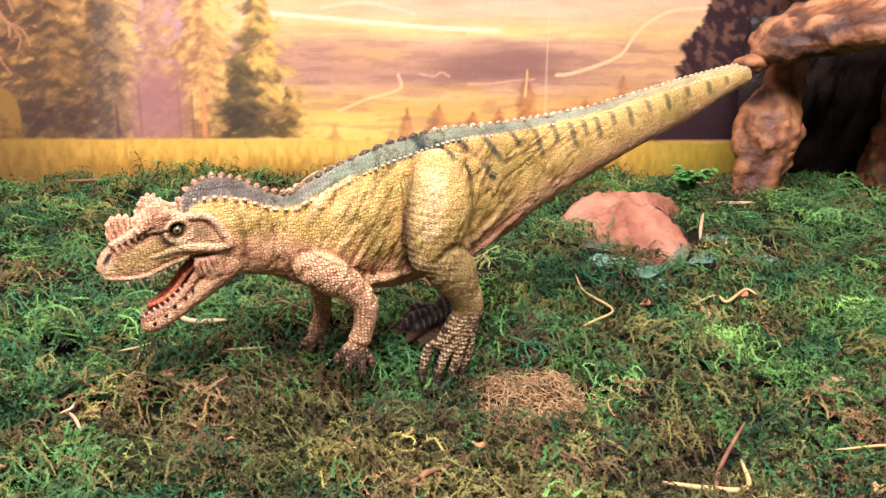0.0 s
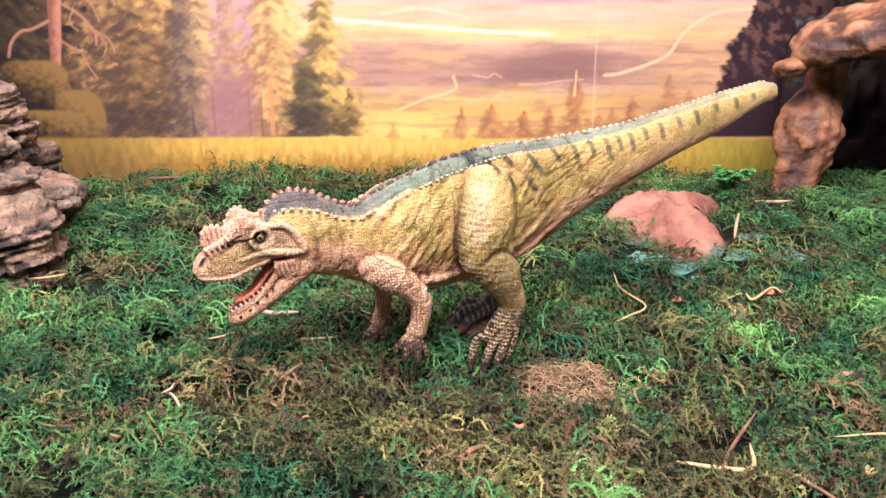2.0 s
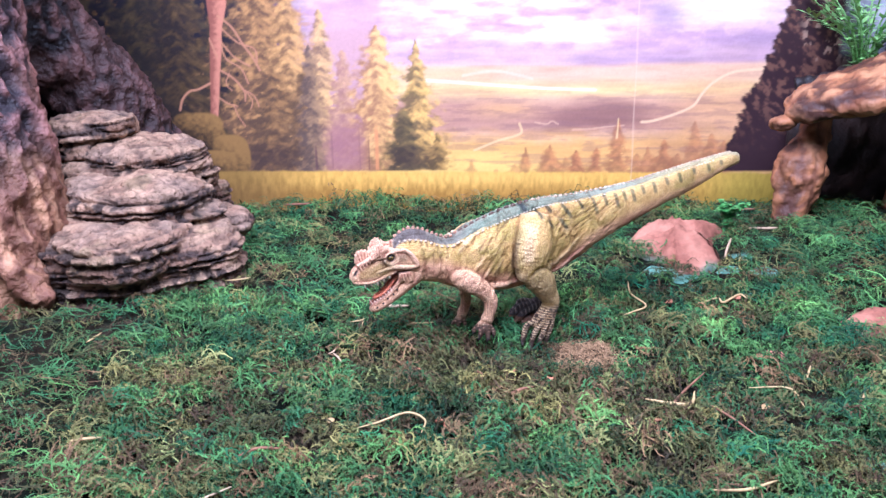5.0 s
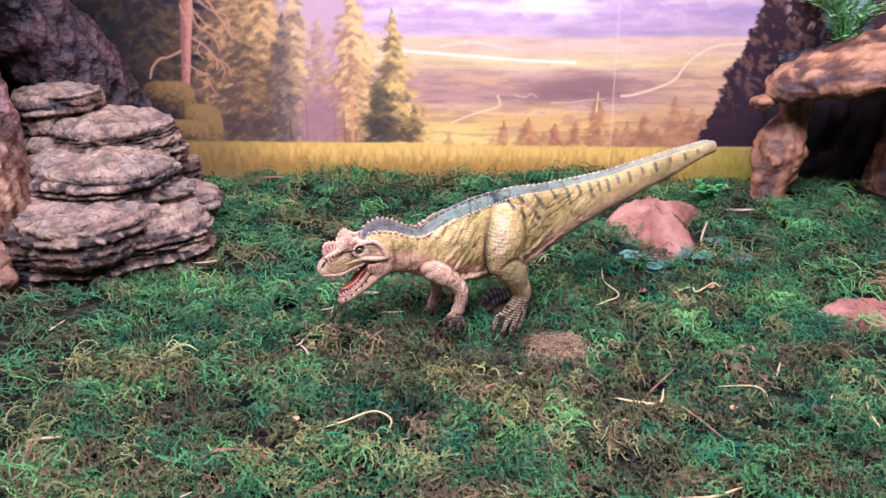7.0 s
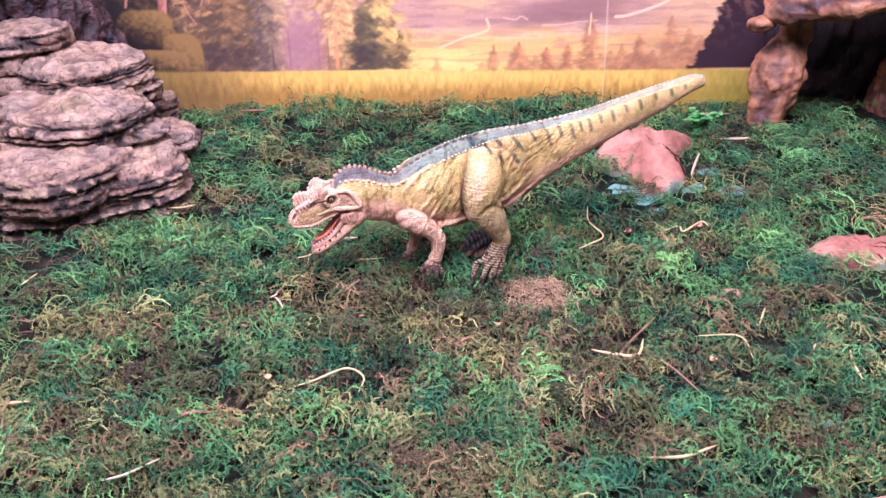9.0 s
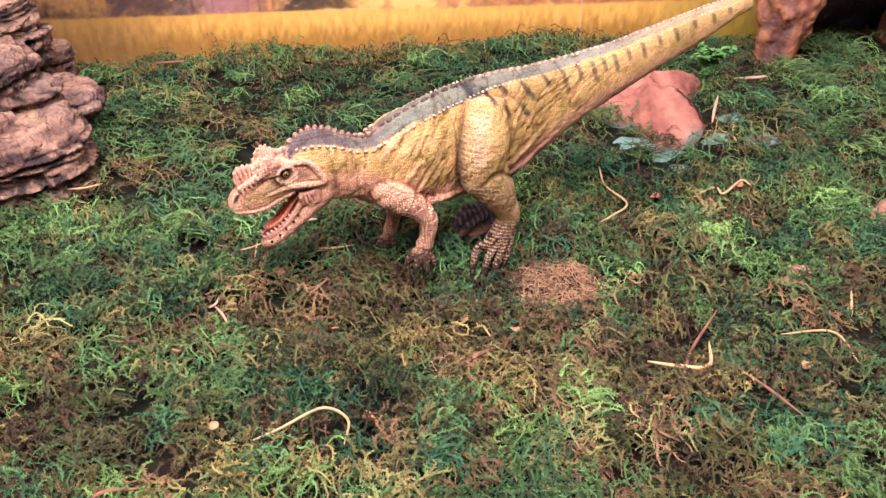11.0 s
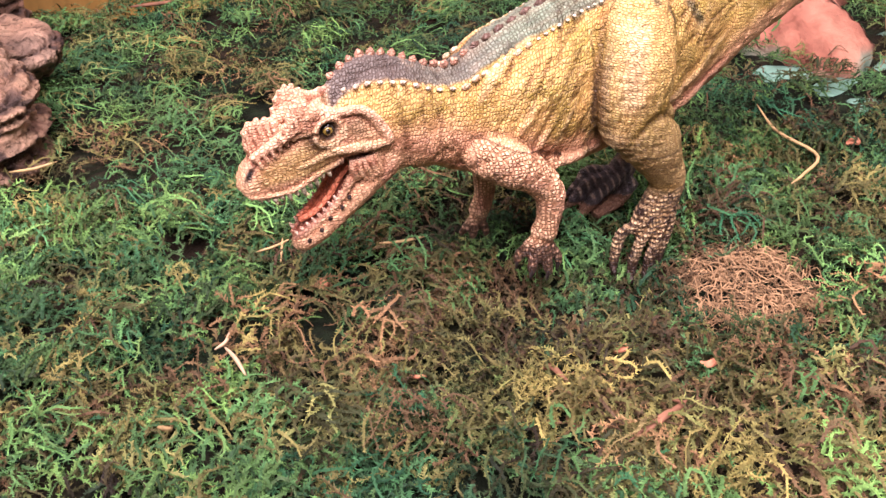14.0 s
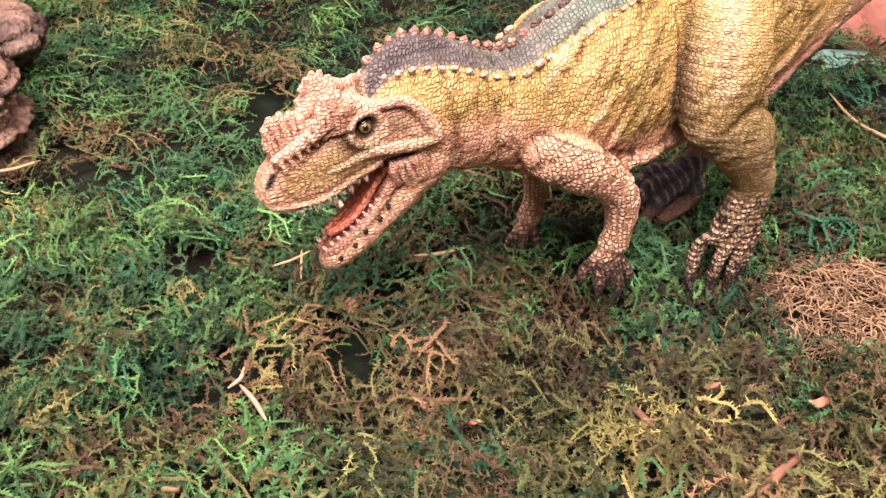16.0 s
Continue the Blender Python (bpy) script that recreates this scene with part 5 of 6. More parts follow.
def bark_stump():
    """Hollow stump whose roots straddle the rock."""
    stump = tagged(new("bark_stump"), "dark red-brown rugged bark stump with bare orange root", "stump")
    groups = (
        ("root", "", [([(-0.31, 0.19, 0.30, 0.06, 0.06), (-0.308, 0.20, 0.20, 0.052, 0.052), (-0.296, 0.222, 0.135, 0.034, 0.034), (-0.260, 0.242, 0.085, 0.028, 0.028),
                        (-0.240, 0.256, 0.040, 0.024, 0.026), (-0.226, 0.262, -0.015, 0.024, 0.028)], 30, 24)]),
        ("root", "bare orange wood root", [([(-0.315, 0.16, 0.28, 0.06, 0.06), (-0.315, 0.145, 0.19, 0.054, 0.054), (-0.302, 0.128, 0.12, 0.046, 0.046), (-0.288, 0.112, 0.06, 0.046, 0.048),
                        (-0.284, 0.108, 0.02, 0.046, 0.046), (-0.282, 0.108, -0.015, 0.050, 0.050)], 30, 24),
                       ([(-0.270, 0.088, 0.045, 0.012, 0.010), (-0.252, 0.078, 0.022, 0.011, 0.009), (-0.238, 0.074, 0.004, 0.009, 0.007)], 14, 14)]),
        ("trunk", "", [([(-0.36, 0.24, 0.29, 0.05, 0.05), (-0.355, 0.24, 0.15, 0.05, 0.05), (-0.34, 0.25, 0.06, 0.05, 0.05), (-0.33, 0.255, -0.015, 0.05, 0.05)], 20, 20)]))
    for name, label, tubes in groups:
        V, F = [], []
        for rows, steps, sides in tubes:
            tube(V, F, rows, steps=steps, sides=sides)
        me = fuse(name, V, F, 0.0021, rounds=2)
        p, nrm = coords(me), normals(me)
        ridge = 1 - np.abs(2 * fbm(p[:, 0] * 90, p[:, 1] * 90, p[:, 2] * 45, seed=221, octaves=3) - 1)
        knob = fbm(p[:, 0] * 190, p[:, 1] * 190, p[:, 2] * 120, seed=223, octaves=3) - 0.5
        p2 = p + nrm * (0.009 * (ridge - 0.7) + 0.009 * knob)[:, None]
        me.vertices.foreach_set("co", p2.astype(np.float32).ravel())
        blot = fbm(p[:, 0] * 30, p[:, 1] * 30, p[:, 2] * 30, seed=225)
        # speckled highlights put into the colour of knobs and ridges
        col = mix(np.array((0.008, 0.004, 0.006)), np.array((0.115, 0.052, 0.046)), step(0.02, 0.3, knob + 0.45 * (ridge - 0.65)))
        col = mix(col, np.array((0.10, 0.04, 0.03)), step(0.5, 0.7, blot) * 0.4)
        # bare, barkless wood low on the front root
        bare = step(0.085, 0.045, p[:, 2] + 0.06 * (blot - 0.5)) * step(0.175, 0.14, p[:, 1])
        # bark of the front root brightened: warm light put into its colour
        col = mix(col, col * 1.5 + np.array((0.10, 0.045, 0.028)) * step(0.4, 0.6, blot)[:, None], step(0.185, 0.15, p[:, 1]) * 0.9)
        streak = fbm(p[:, 0] * 260 + p[:, 2] * 30, p[:, 1] * 260, p[:, 2] * 22, seed=227, octaves=3)
        col = mix(col, mix(np.array((0.12, 0.045, 0.022)), np.array((0.38, 0.19, 0.095)), step(0.35, 0.72, streak)), bare * 0.85)
        # back darker, front brighter: the overhang's shade put into the colour
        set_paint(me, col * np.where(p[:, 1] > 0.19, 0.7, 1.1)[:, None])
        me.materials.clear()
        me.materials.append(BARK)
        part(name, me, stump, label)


def cave_ornament():
    """Roofed cave of brown stone with a stout leg on the open side."""
    cave = tagged(new("stone_cave"), "red-brown stone cave hide with flat overhanging roof", "ornament")
    groups = (
        ("roof", [([(0.196, 0.238, 0.066, 0.012, 0.005), (0.205, 0.236, 0.072, 0.022, 0.009), (0.222, 0.231, 0.080, 0.034, 0.0105), (0.250, 0.222, 0.090, 0.044, 0.011), (0.290, 0.215, 0.102, 0.050, 0.013),
                    (0.34, 0.21, 0.110, 0.056, 0.016), (0.40, 0.21, 0.108, 0.06, 0.02)], 34, 26, 2.4)]),
        ("leg", [([(0.204, 0.236, -0.012, 0.011, 0.011), (0.206, 0.238, 0.004, 0.012, 0.012), (0.210, 0.241, 0.016, 0.015, 0.0165), (0.211, 0.243, 0.028, 0.016, 0.0175), (0.215, 0.247, 0.040, 0.012, 0.012), (0.219, 0.251, 0.052, 0.009, 0.009), (0.222, 0.254, 0.070, 0.009, 0.009)], 26, 22, 1.0)]),
        ("leg", [([(0.306, 0.270, -0.012, 0.02, 0.020), (0.308, 0.270, 0.016, 0.018, 0.018), (0.316, 0.275, 0.05, 0.016, 0.016), (0.33, 0.28, 0.10, 0.02, 0.02)], 16, 18, 1.0)]),
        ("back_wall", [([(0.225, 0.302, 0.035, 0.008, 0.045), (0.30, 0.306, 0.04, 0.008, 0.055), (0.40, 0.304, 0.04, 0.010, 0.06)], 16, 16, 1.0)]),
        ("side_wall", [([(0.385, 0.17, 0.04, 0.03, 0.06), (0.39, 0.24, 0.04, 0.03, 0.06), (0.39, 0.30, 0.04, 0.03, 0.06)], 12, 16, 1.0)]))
    for name, tubes in groups:
        V, F = [], []
        for rows, steps, sides, flat in tubes:
            tube(V, F, rows, steps=steps, sides=sides, flat=flat)
        if name == "roof":
            ball(V, F, (0.1915, 0.232, 0.0612), (0.0075, 0.008, 0.0045), None, 3)
        me = fuse(name, V, F, 0.0026 if name.endswith("wall") else 0.0014, rounds=2)
        p, nrm = coords(me), normals(me)
        big = fbm(p[:, 0] * 48, p[:, 1] * 48, p[:, 2] * 60, seed=241, octaves=3) - 0.5
        facet = np.abs(fbm(p[:, 0] * 70, p[:, 1] * 70, p[:, 2] * 50, seed=242, octaves=2) - 0.5)
        run = 34 if name == "roof" else 80
        pit = fbm(p[:, 0] * run + 2, p[:, 1] * 110, p[:, 2] * (220 if name == "roof" else 70), seed=243, octaves=4) - 0.5
        crag = np.abs(fbm(p[:, 0] * 150, p[:, 1] * 150, p[:, 2] * 190, seed=249, octaves=4) - 0.5)
        p2 = p + nrm * (0.0035 * crag * (1 - 0.6 * step(0.5, 0.9, nrm[:, 2])) + 0.007 * big + 0.009 * (facet - 0.1) + 0.007 * np.minimum(pit, 0.05))[:, None]
        me.vertices.foreach_set("co", p2.astype(np.float32).ravel())
        blot = fbm(p[:, 0] * 40, p[:, 1] * 40, p[:, 2] * 40, seed=245)
        col = mix(np.array((0.15, 0.052, 0.024)), np.array((0.34, 0.135, 0.055)), step(0.35, 0.65, blot))
        vein = fbm(p[:, 0] * (26 if name == "roof" else 50), p[:, 1] * 60, p[:, 2] * (120 if name == "roof" else 40), seed=247, octaves=5)
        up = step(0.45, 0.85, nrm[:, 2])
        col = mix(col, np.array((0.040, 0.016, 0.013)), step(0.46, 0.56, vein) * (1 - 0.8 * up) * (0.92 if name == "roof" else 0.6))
        col = mix(col, np.array((0.035, 0.016, 0.014)), step(-0.03, -0.14, pit) * 0.7)
        if name == "leg":
            col = mix(col, np.array((0.09, 0.032, 0.02)), step(0.07, 0.015, facet) * 0.7)
        # highlight put into the colour, strongest on upward faces
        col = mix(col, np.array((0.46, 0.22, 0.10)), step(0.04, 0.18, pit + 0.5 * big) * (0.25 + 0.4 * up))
        # inner walls near black: the hollow's shade put into their colour
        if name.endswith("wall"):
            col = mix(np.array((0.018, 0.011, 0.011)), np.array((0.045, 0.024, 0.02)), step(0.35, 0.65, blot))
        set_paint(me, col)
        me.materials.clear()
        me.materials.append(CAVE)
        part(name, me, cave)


def clay_rock(name, label, outline, height, seed, teal=0.35, peak=None):
    """A low slab of terracotta ground with green paint on its rim. outline: corners in millimetres."""
    pts = smooth_rows(outline + [outline[0]], 72)[:-1]
    pts = pts * (1 + 0.05 * (vnoise(pts[:, 0] / 5, pts[:, 1] / 5, seed=seed) - 0.5))[:, None]
    c = pts.mean(axis=0) if peak is None else np.array(peak)
    rings = 30
    V, F = [], []
    for r in range(rings + 1):
        k = 1 - r / rings
        for q in pts:
            w = c + (q - c) * k
            V.append((w[0], w[1], 0))
    v = np.array(V) / 1000.0
    k = np.repeat(1 - np.arange(rings + 1) / rings, len(pts))
    rough = fbm(v[:, 0] * 90, v[:, 1] * 90, seed=seed, octaves=4)
    v[:, 2] = soil_height(v[:, 0], v[:, 1]) + np.where(k > 0.995, -0.006, 0.001 + height * (1 - k ** 3.5) * (0.75 + 0.5 * rough) + 0.005 * np.abs(fbm(v[:, 0] * 55, v[:, 1] * 55, seed=seed + 7) - 0.5) + 0.005 * (rough - 0.5) + 0.003 * (fbm(v[:, 0] * 300, v[:, 1] * 300, seed=seed + 9) - 0.5))
    m = len(pts)
    for r in range(rings):
        for i in range(m):
            a, b = r * m + i, r * m + (i + 1) % m
            F.append((a, b, b + m, a + m))
    F.append(tuple(rings * m + i for i in range(m)))
    n = fbm(v[:, 0] * 60, v[:, 1] * 60, seed=seed + 3)
    col = mix(np.array((0.25, 0.092, 0.058)), np.array((0.38, 0.165, 0.105)), step(0.35, 0.65, n))
    col = mix(col, np.array((0.12, 0.185, 0.13)), step(0.9, 1.0, k + teal * (n - 0.5) + 0.08 * (v[:, 1] * 1000 < c[1]) - 0.1))
    tagged(new(name, mesh_from(name, v, F, CLAY, col)), label, "rock")


def teal_patch(cx, cy, r, seed):
    a = np.linspace(0, 2 * math.pi, 14, endpoint=False)
    rr = r * (0.45 + 1.0 * vnoise(np.cos(a) * 1.3 + seed, np.sin(a) * 1.3, seed=seed))
    ring = np.c_[cx + rr * np.cos(a), cy + 0.8 * rr * np.sin(a)]
    V = np.vstack([ring, [cx, cy] + (ring - [cx, cy]) * 0.6, [[cx, cy]]])
    z = soil_height(V[:, 0], V[:, 1]) + np.r_[np.full(14, -0.002), np.full(14, 0.0012), 0.0016]
    F = [(i, (i + 1) % 14, 14 + (i + 1) % 14, 14 + i) for i in range(14)] + [(14 + i, 14 + (i + 1) % 14, 28) for i in range(14)]
    col = np.tile((0.14, 0.25, 0.185), (29, 1)) * (0.8 + 0.4 * vnoise(V[:, 0] * 300, V[:, 1] * 300, seed=3))[:, None]
    tagged(new("green_chip", mesh_from("green_chip", np.c_[V, z], F, CLAY, col)), "pale green painted chip of ground between moss", "stone", "green ground chips")


strata_rock()
bark_stump()
cave_ornament()
clay_rock("terracotta_rock", "pink terracotta slab with green edges among moss", [(82, 180), (90, 198), (100, 212), (112, 226), (120, 232), (127, 220), (134, 210), (146, 206), (152, 200), (142, 190), (137, 178), (129, 166), (127, 158), (133, 148), (127, 136), (116, 122), (109, 118), (103, 126), (100, 134), (98, 148), (88, 156), (80, 166)], 0.0115, 301, 0.25, (112, 185))
clay_rock("terracotta_rock", "pink terracotta rock lump half buried in moss", [(158, 48), (168, 60), (186, 66), (215, 62), (230, 52), (205, 40), (186, 38), (172, 41)], 0.006, 311, 0.2)
clay_rock("terracotta_rock", "small pink terracotta corner in moss", [(122, -118), (128, -108), (140, -100), (152, -110), (150, -130), (132, -132)], 0.006, 321, 0.1)
clay_rock("terracotta_rock", "small pink terracotta pebble in moss", [(113, 18), (117, 20), (122, 16), (121, 11), (116, 11)], 0.004, 331, 0.0)
for k, (x, y, r) in enumerate(((0.094, 0.132, 0.013), (0.104, 0.117, 0.010), (0.145, 0.148, 0.011), (0.151, 0.126, 0.012), (0.104, 0.079, 0.006), (0.104, 0.100, 0.006), (0.124, -0.068, 0.008), (-0.012, -0.109, 0.005),
                               (0.155, 0.050, 0.006), (0.132, 0.132, 0.008), (0.160, 0.108, 0.006), (0.130, 0.095, 0.005))):
    teal_patch(x, y, r, 400 + k)

# ---- moss ----


def fronds(tufts, per, x0, x1, y0, y1, seed, long0, long1, keep=None, lift_by=1.0, leafs=18):
    """Tousled tufts of feathery moss strewn over the bed; returns vertices, faces and colours."""
    rs = np.random.RandomState(seed)
    tx, ty = rs.uniform(x0, x1, tufts), rs.uniform(y0, y1, tufts)
    if keep is not None:
        ok = keep(tx, ty)
        tx, ty = tx[ok], ty[ok]
    k = len(tx)
    # each tuft has its own lie, height and dye
    lie = 2 * math.pi * 1.5 * fbm(tx * 40, ty * 40, seed=seed + 1, octaves=2) + rs.normal(0, 0.4, k)
    high = rs.uniform(0, 1, k) ** 1.4 * 0.6 + 1.1 * np.clip(fbm(tx * 95, ty * 95, seed=511, octaves=3) - 0.38, 0, 1) * 2
    for fx, fy in ((-0.013, 0.023), (0.010, 0.026), (-0.022, 0.047), (0.010, 0.054)):
        high = high * (1 - 0.85 * np.exp(-((tx - fx) ** 2 + (ty - fy) ** 2) / 0.011 ** 2))
    drift = 0.5 * fbm(tx * 38, ty * 38, seed=501, octaves=4) + 0.5 * fbm(tx * 120, ty * 120, seed=503, octaves=2)
    front = np.exp(-((tx + 0.01) / 0.06) ** 2 - ((ty - 0.0) / 0.035) ** 2)
    away = step(0.05, 0.20, ty) * 0.16
    brownness = np.clip(0.37 + 2.6 * (drift - 0.5) + 0.26 * front + 0.10 * step(0.06, -0.06, ty) - away, 0.08, 0.8)
    dye = 0.66 * rs.uniform(0, 1, k) + 0.28 * np.clip(0.5 + 2.6 * (fbm(tx * 75, ty * 75, seed=515, octaves=3) - 0.5), 0, 1)
    u = np.clip(0.6 * rs.uniform(0, 1, k) + 0.4 * (0.5 + 2.6 * (fbm(tx * 60, ty * 60, seed=517, octaves=2) - 0.5)), 0, 1)
    green = mix(np.array((0.010, 0.050, 0.020)), np.array((0.14, 0.26, 0.058)), u ** 1.5)
    teal = step(0.52, 0.72, fbm(tx * 80, ty * 80, seed=507))
    green = mix(green, np.array((0.016, 0.092, 0.046)), teal * 0.4)
    olive = mix(np.array((0.046, 0.046, 0.014)), np.array((0.205, 0.165, 0.048)), u ** 1.4)
    dead = mix(np.array((0.036, 0.020, 0.010)), np.array((0.21, 0.115, 0.05)), u ** 1.6)
    tone = np.where((dye < brownness)[:, None], np.where((rs.uniform(0, 1, k) < 0.36)[:, None], dead, olive), green)
    tone = np.where((rs.uniform(0, 1, k) < 0.05)[:, None], np.array((0.15, 0.145, 0.045)), tone)
    # low tufts darker, tall ones brighter: shade of the gaps put into the colour
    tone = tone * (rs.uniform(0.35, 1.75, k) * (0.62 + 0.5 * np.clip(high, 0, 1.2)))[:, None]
    own = np.repeat(np.arange(k), per)
    m = k * per
    x, y = tx[own] + rs.normal(0, 0.0032, m), ty[own] + rs.normal(0, 0.0032, m)
    seg = 5
    heading = lie[own] + rs.normal(0, 0.8, m)
    curl = rs.normal(0, 2.2, m)
    ln = rs.uniform(long0, long1, m) * (0.7 + 0.6 * high[own])
    rise = rs.uniform(0.05, 1.0, m) ** 1.3 * lift_by
    t = np.linspace(0, 1, seg + 1)
    ang = heading[:, None] + curl[:, None] * (t[None, :] - 0.3) + 0.4 * np.sin(8 * t[None, :] + rs.uniform(0, 6, m)[:, None])
    dl = ln[:, None] / seg
    px = x[:, None] + np.cumsum(np.cos(ang) * dl, axis=1)
    py = y[:, None] + np.cumsum(np.sin(ang) * dl, axis=1)
    arch = np.sin(math.pi * np.clip(t * 0.85 + 0.15, 0, 1))
    dome = np.exp(-((x - tx[own]) ** 2 + (y - ty[own]) ** 2) / (2 * 0.0042 ** 2)) * rs.uniform(0, 1, m)
    pz = soil_height(px, py) + (0.0042 * dome * (0.4 + high[own]))[:, None] + 0.0004 + rise[:, None] * 0.0045 * arch[None, :] + (0.0038 * high[own] * lift_by + rs.uniform(0, 0.0012, m))[:, None]
    P = np.stack([px, py, pz], axis=2)
    T = np.gradient(P, axis=1)
    T /= np.linalg.norm(T, axis=2)[..., None] + 1e-12
    S = np.stack([-T[..., 1], T[..., 0], np.zeros_like(px)], axis=2)
    S /= np.linalg.norm(S, axis=2)[..., None] + 1e-12
    U = np.cross(T, S)
    w = rs.uniform(0.00018, 0.00036, m)[:, None] * (1 - 0.6 * t[None, :] ** 2)
    sides = 2
    ring = []
    for q in range(sides):
        a = math.pi * q + 0.35
        ring.append(P + S * (w * math.cos(a))[..., None] + U * (w * math.sin(a))[..., None])
    stem = np.stack(ring, axis=2)
    nstem = (seg + 1) * sides
    quads = []
    for i in range(seg):
        quads.append((i * 2, i * 2 + 1, i * 2 + 3, i * 2 + 2))
    quads = (np.arange(m)[:, None, None] * nstem + np.array(quads)[None]).reshape(-1, 4)
    # fine pointed leaflets all along the stem
    lv = []
    for j in range(leafs):
        f = (j + 0.5) / leafs * seg
        i, fr = int(f), f - int(f)
        base = P[:, i] * (1 - fr) + P[:, i + 1] * fr
        e = 1 if j % 2 else -1
        d = T[:, i] * rs.uniform(0.3, 1.1, m)[:, None] + e * S[:, i] * rs.uniform(0.3, 1.1, m)[:, None] + U[:, i] * rs.uniform(-0.5, 1.0, m)[:, None]
        d /= np.linalg.norm(d, axis=1)[:, None]
        size = (rs.uniform(0.0005, 0.0013, m) * (1.15 - 0.5 * f / seg) * (1.0 if leafs > 20 else 1.25))[:, None]
        wd = (T[:, i] * 0.8 + U[:, i] * rs.uniform(-0.6, 0.6, m)[:, None]) * rs.uniform(0.0002, 0.00036, m)[:, None]
        lv.append(np.stack([base - wd, base + wd, base + d * size], axis=1))
    leaf = np.stack(lv, axis=1)
    tris = m * nstem + np.arange(m * leafs * 3).reshape(-1, 3)
    V = np.vstack([stem.reshape(-1, 3), leaf.reshape(-1, 3)])
    other = tone[rs.randint(0, k, m)]
    col = mix(tone[own], other, rs.uniform(0, 0.25, m)) * rs.uniform(0.85, 1.3, m)[:, None]
    # dark stem bases and bright leaflet tips: shade and highlights put into the colour
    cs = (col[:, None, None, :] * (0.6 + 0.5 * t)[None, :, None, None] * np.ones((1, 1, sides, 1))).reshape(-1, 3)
    cl = (col[:, None, None, :] * np.array((0.7, 0.7, 1.5))[None, None, :, None] * np.ones((1, leafs, 1, 1))).reshape(-1, 3)
    return V, quads, tris, np.vstack([cs, cl])


def off_stones(x, y):
    """Leaves the bare chips, the fibre mat and the ornaments' feet free of moss."""
    ok = np.ones(len(x), bool)
    for cx, cy, rx, ry in ((0.110, 0.182, 0.026, 0.034), (0.118, 0.140, 0.012, 0.020), (0.135, 0.196, 0.012, 0.010), (0.188, 0.051, 0.026, 0.010), (0.138, -0.116, 0.012, 0.012), (0.034, 0.017, 0.0175, 0.0165), (-0.215, 0.13, 0.052, 0.06),
                           (-0.29, 0.11, 0.04, 0.04), (0.094, 0.130, 0.008, 0.008), (0.147, 0.146, 0.008, 0.007), (0.151, 0.126, 0.008, 0.006), (0.124, -0.068, 0.005, 0.005), (0.117, 0.015, 0.004, 0.004)):
        ok &= ((x - cx) / rx) ** 2 + ((y - cy) / ry) ** 2 > 1
    return ok


def moss_bed():
    blocks = [fronds(2500, 15, -0.17, 0.16, -0.125, 0.09, 601, 0.0035, 0.0085, off_stones, 1.0, 28), fronds(1500, 11, -0.20, 0.27, 0.065, 0.30, 603, 0.005, 0.012, off_stones),
              fronds(1150, 9, -0.37, -0.15, -0.13, 0.31, 605, 0.007, 0.016, off_stones), fronds(380, 10, 0.14, 0.38, -0.13, 0.29, 607, 0.007, 0.016, off_stones),
              fronds(150, 9, -0.14, 0.16, 0.245, 0.285, 609, 0.006, 0.011, None, 1.5)]
    V, loops, starts, C, base = [], [], [], [], 0
    for v, quads, tris, c in blocks:
        V.append(v)
        C.append(c)
        loops.append((quads + base).ravel())
        starts.append(np.full(len(quads), 4))
        loops.append((tris + base).ravel())
        starts.append(np.full(len(tris), 3))
        base += len(v)
    V, loops, total = np.vstack(V).astype(np.float32), np.concatenate(loops).astype(np.int32), np.concatenate(starts).astype(np.int32)
    me = bpy.data.meshes.new("moss")
    me.vertices.add(len(V))
    me.vertices.foreach_set("co", V.ravel())
    me.loops.add(len(loops))
    me.loops.foreach_set("vertex_index", loops)
    me.polygons.add(len(total))
    me.polygons.foreach_set("loop_start", np.r_[0, np.cumsum(total)[:-1]].astype(np.int32))
    me.polygons.foreach_set("use_smooth", np.ones(len(total), bool))
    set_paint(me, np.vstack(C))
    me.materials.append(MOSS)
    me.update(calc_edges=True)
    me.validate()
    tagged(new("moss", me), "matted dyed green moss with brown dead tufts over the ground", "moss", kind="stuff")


def fibre_mat():
    """Round mat of matted brown root fibres."""
    rs = np.random.RandomState(71)
    V, F, C = [], [], []
    for k in range(1100):
        a, r = rs.uniform(0, 2 * math.pi), 0.0175 * math.sqrt(rs.uniform(0, 1))
        x, y = 0.033 + r * math.cos(a) * 1.02, 0.016 + r * math.sin(a) * 1.0
        h = rs.uniform(0, 2 * math.pi)
        ln, bend = rs.uniform(0.002, 0.008), rs.normal(0, 2.6)
        pts = []
        for i in range(3):
            ang = h + bend * (i / 2 - 0.5)
            x, y = x + math.cos(ang) * ln / 2, y + math.sin(ang) * ln / 2
            rad = math.hypot(x - 0.033, y - 0.016)
            pts.append((x, y, float(soil_height(np.array(x), np.array(y))) + 0.0035 * max(0, 1 - (rad / 0.019) ** 2) + rs.uniform(0.0005, 0.0042)))
        v, f = strip_tube(pts, rs.uniform(0.00008, 0.00018), 4, 0.5)
        f = [q for q in f if len(q) == 4]
        F += [tuple(i + len(V) for i in q) for q in f]
        V += v
        C += [np.array((0.27, 0.16, 0.08)) * rs.uniform(0.35, 1.7)] * len(v)
    tagged(new("fibre_mat", mesh_from("fibre_mat", V, F, FIBRE, np.array(C))), "round mat of matted brown root fibres lying in moss", "fibre mat", kind="stuff")


moss_bed()
fibre_mat()

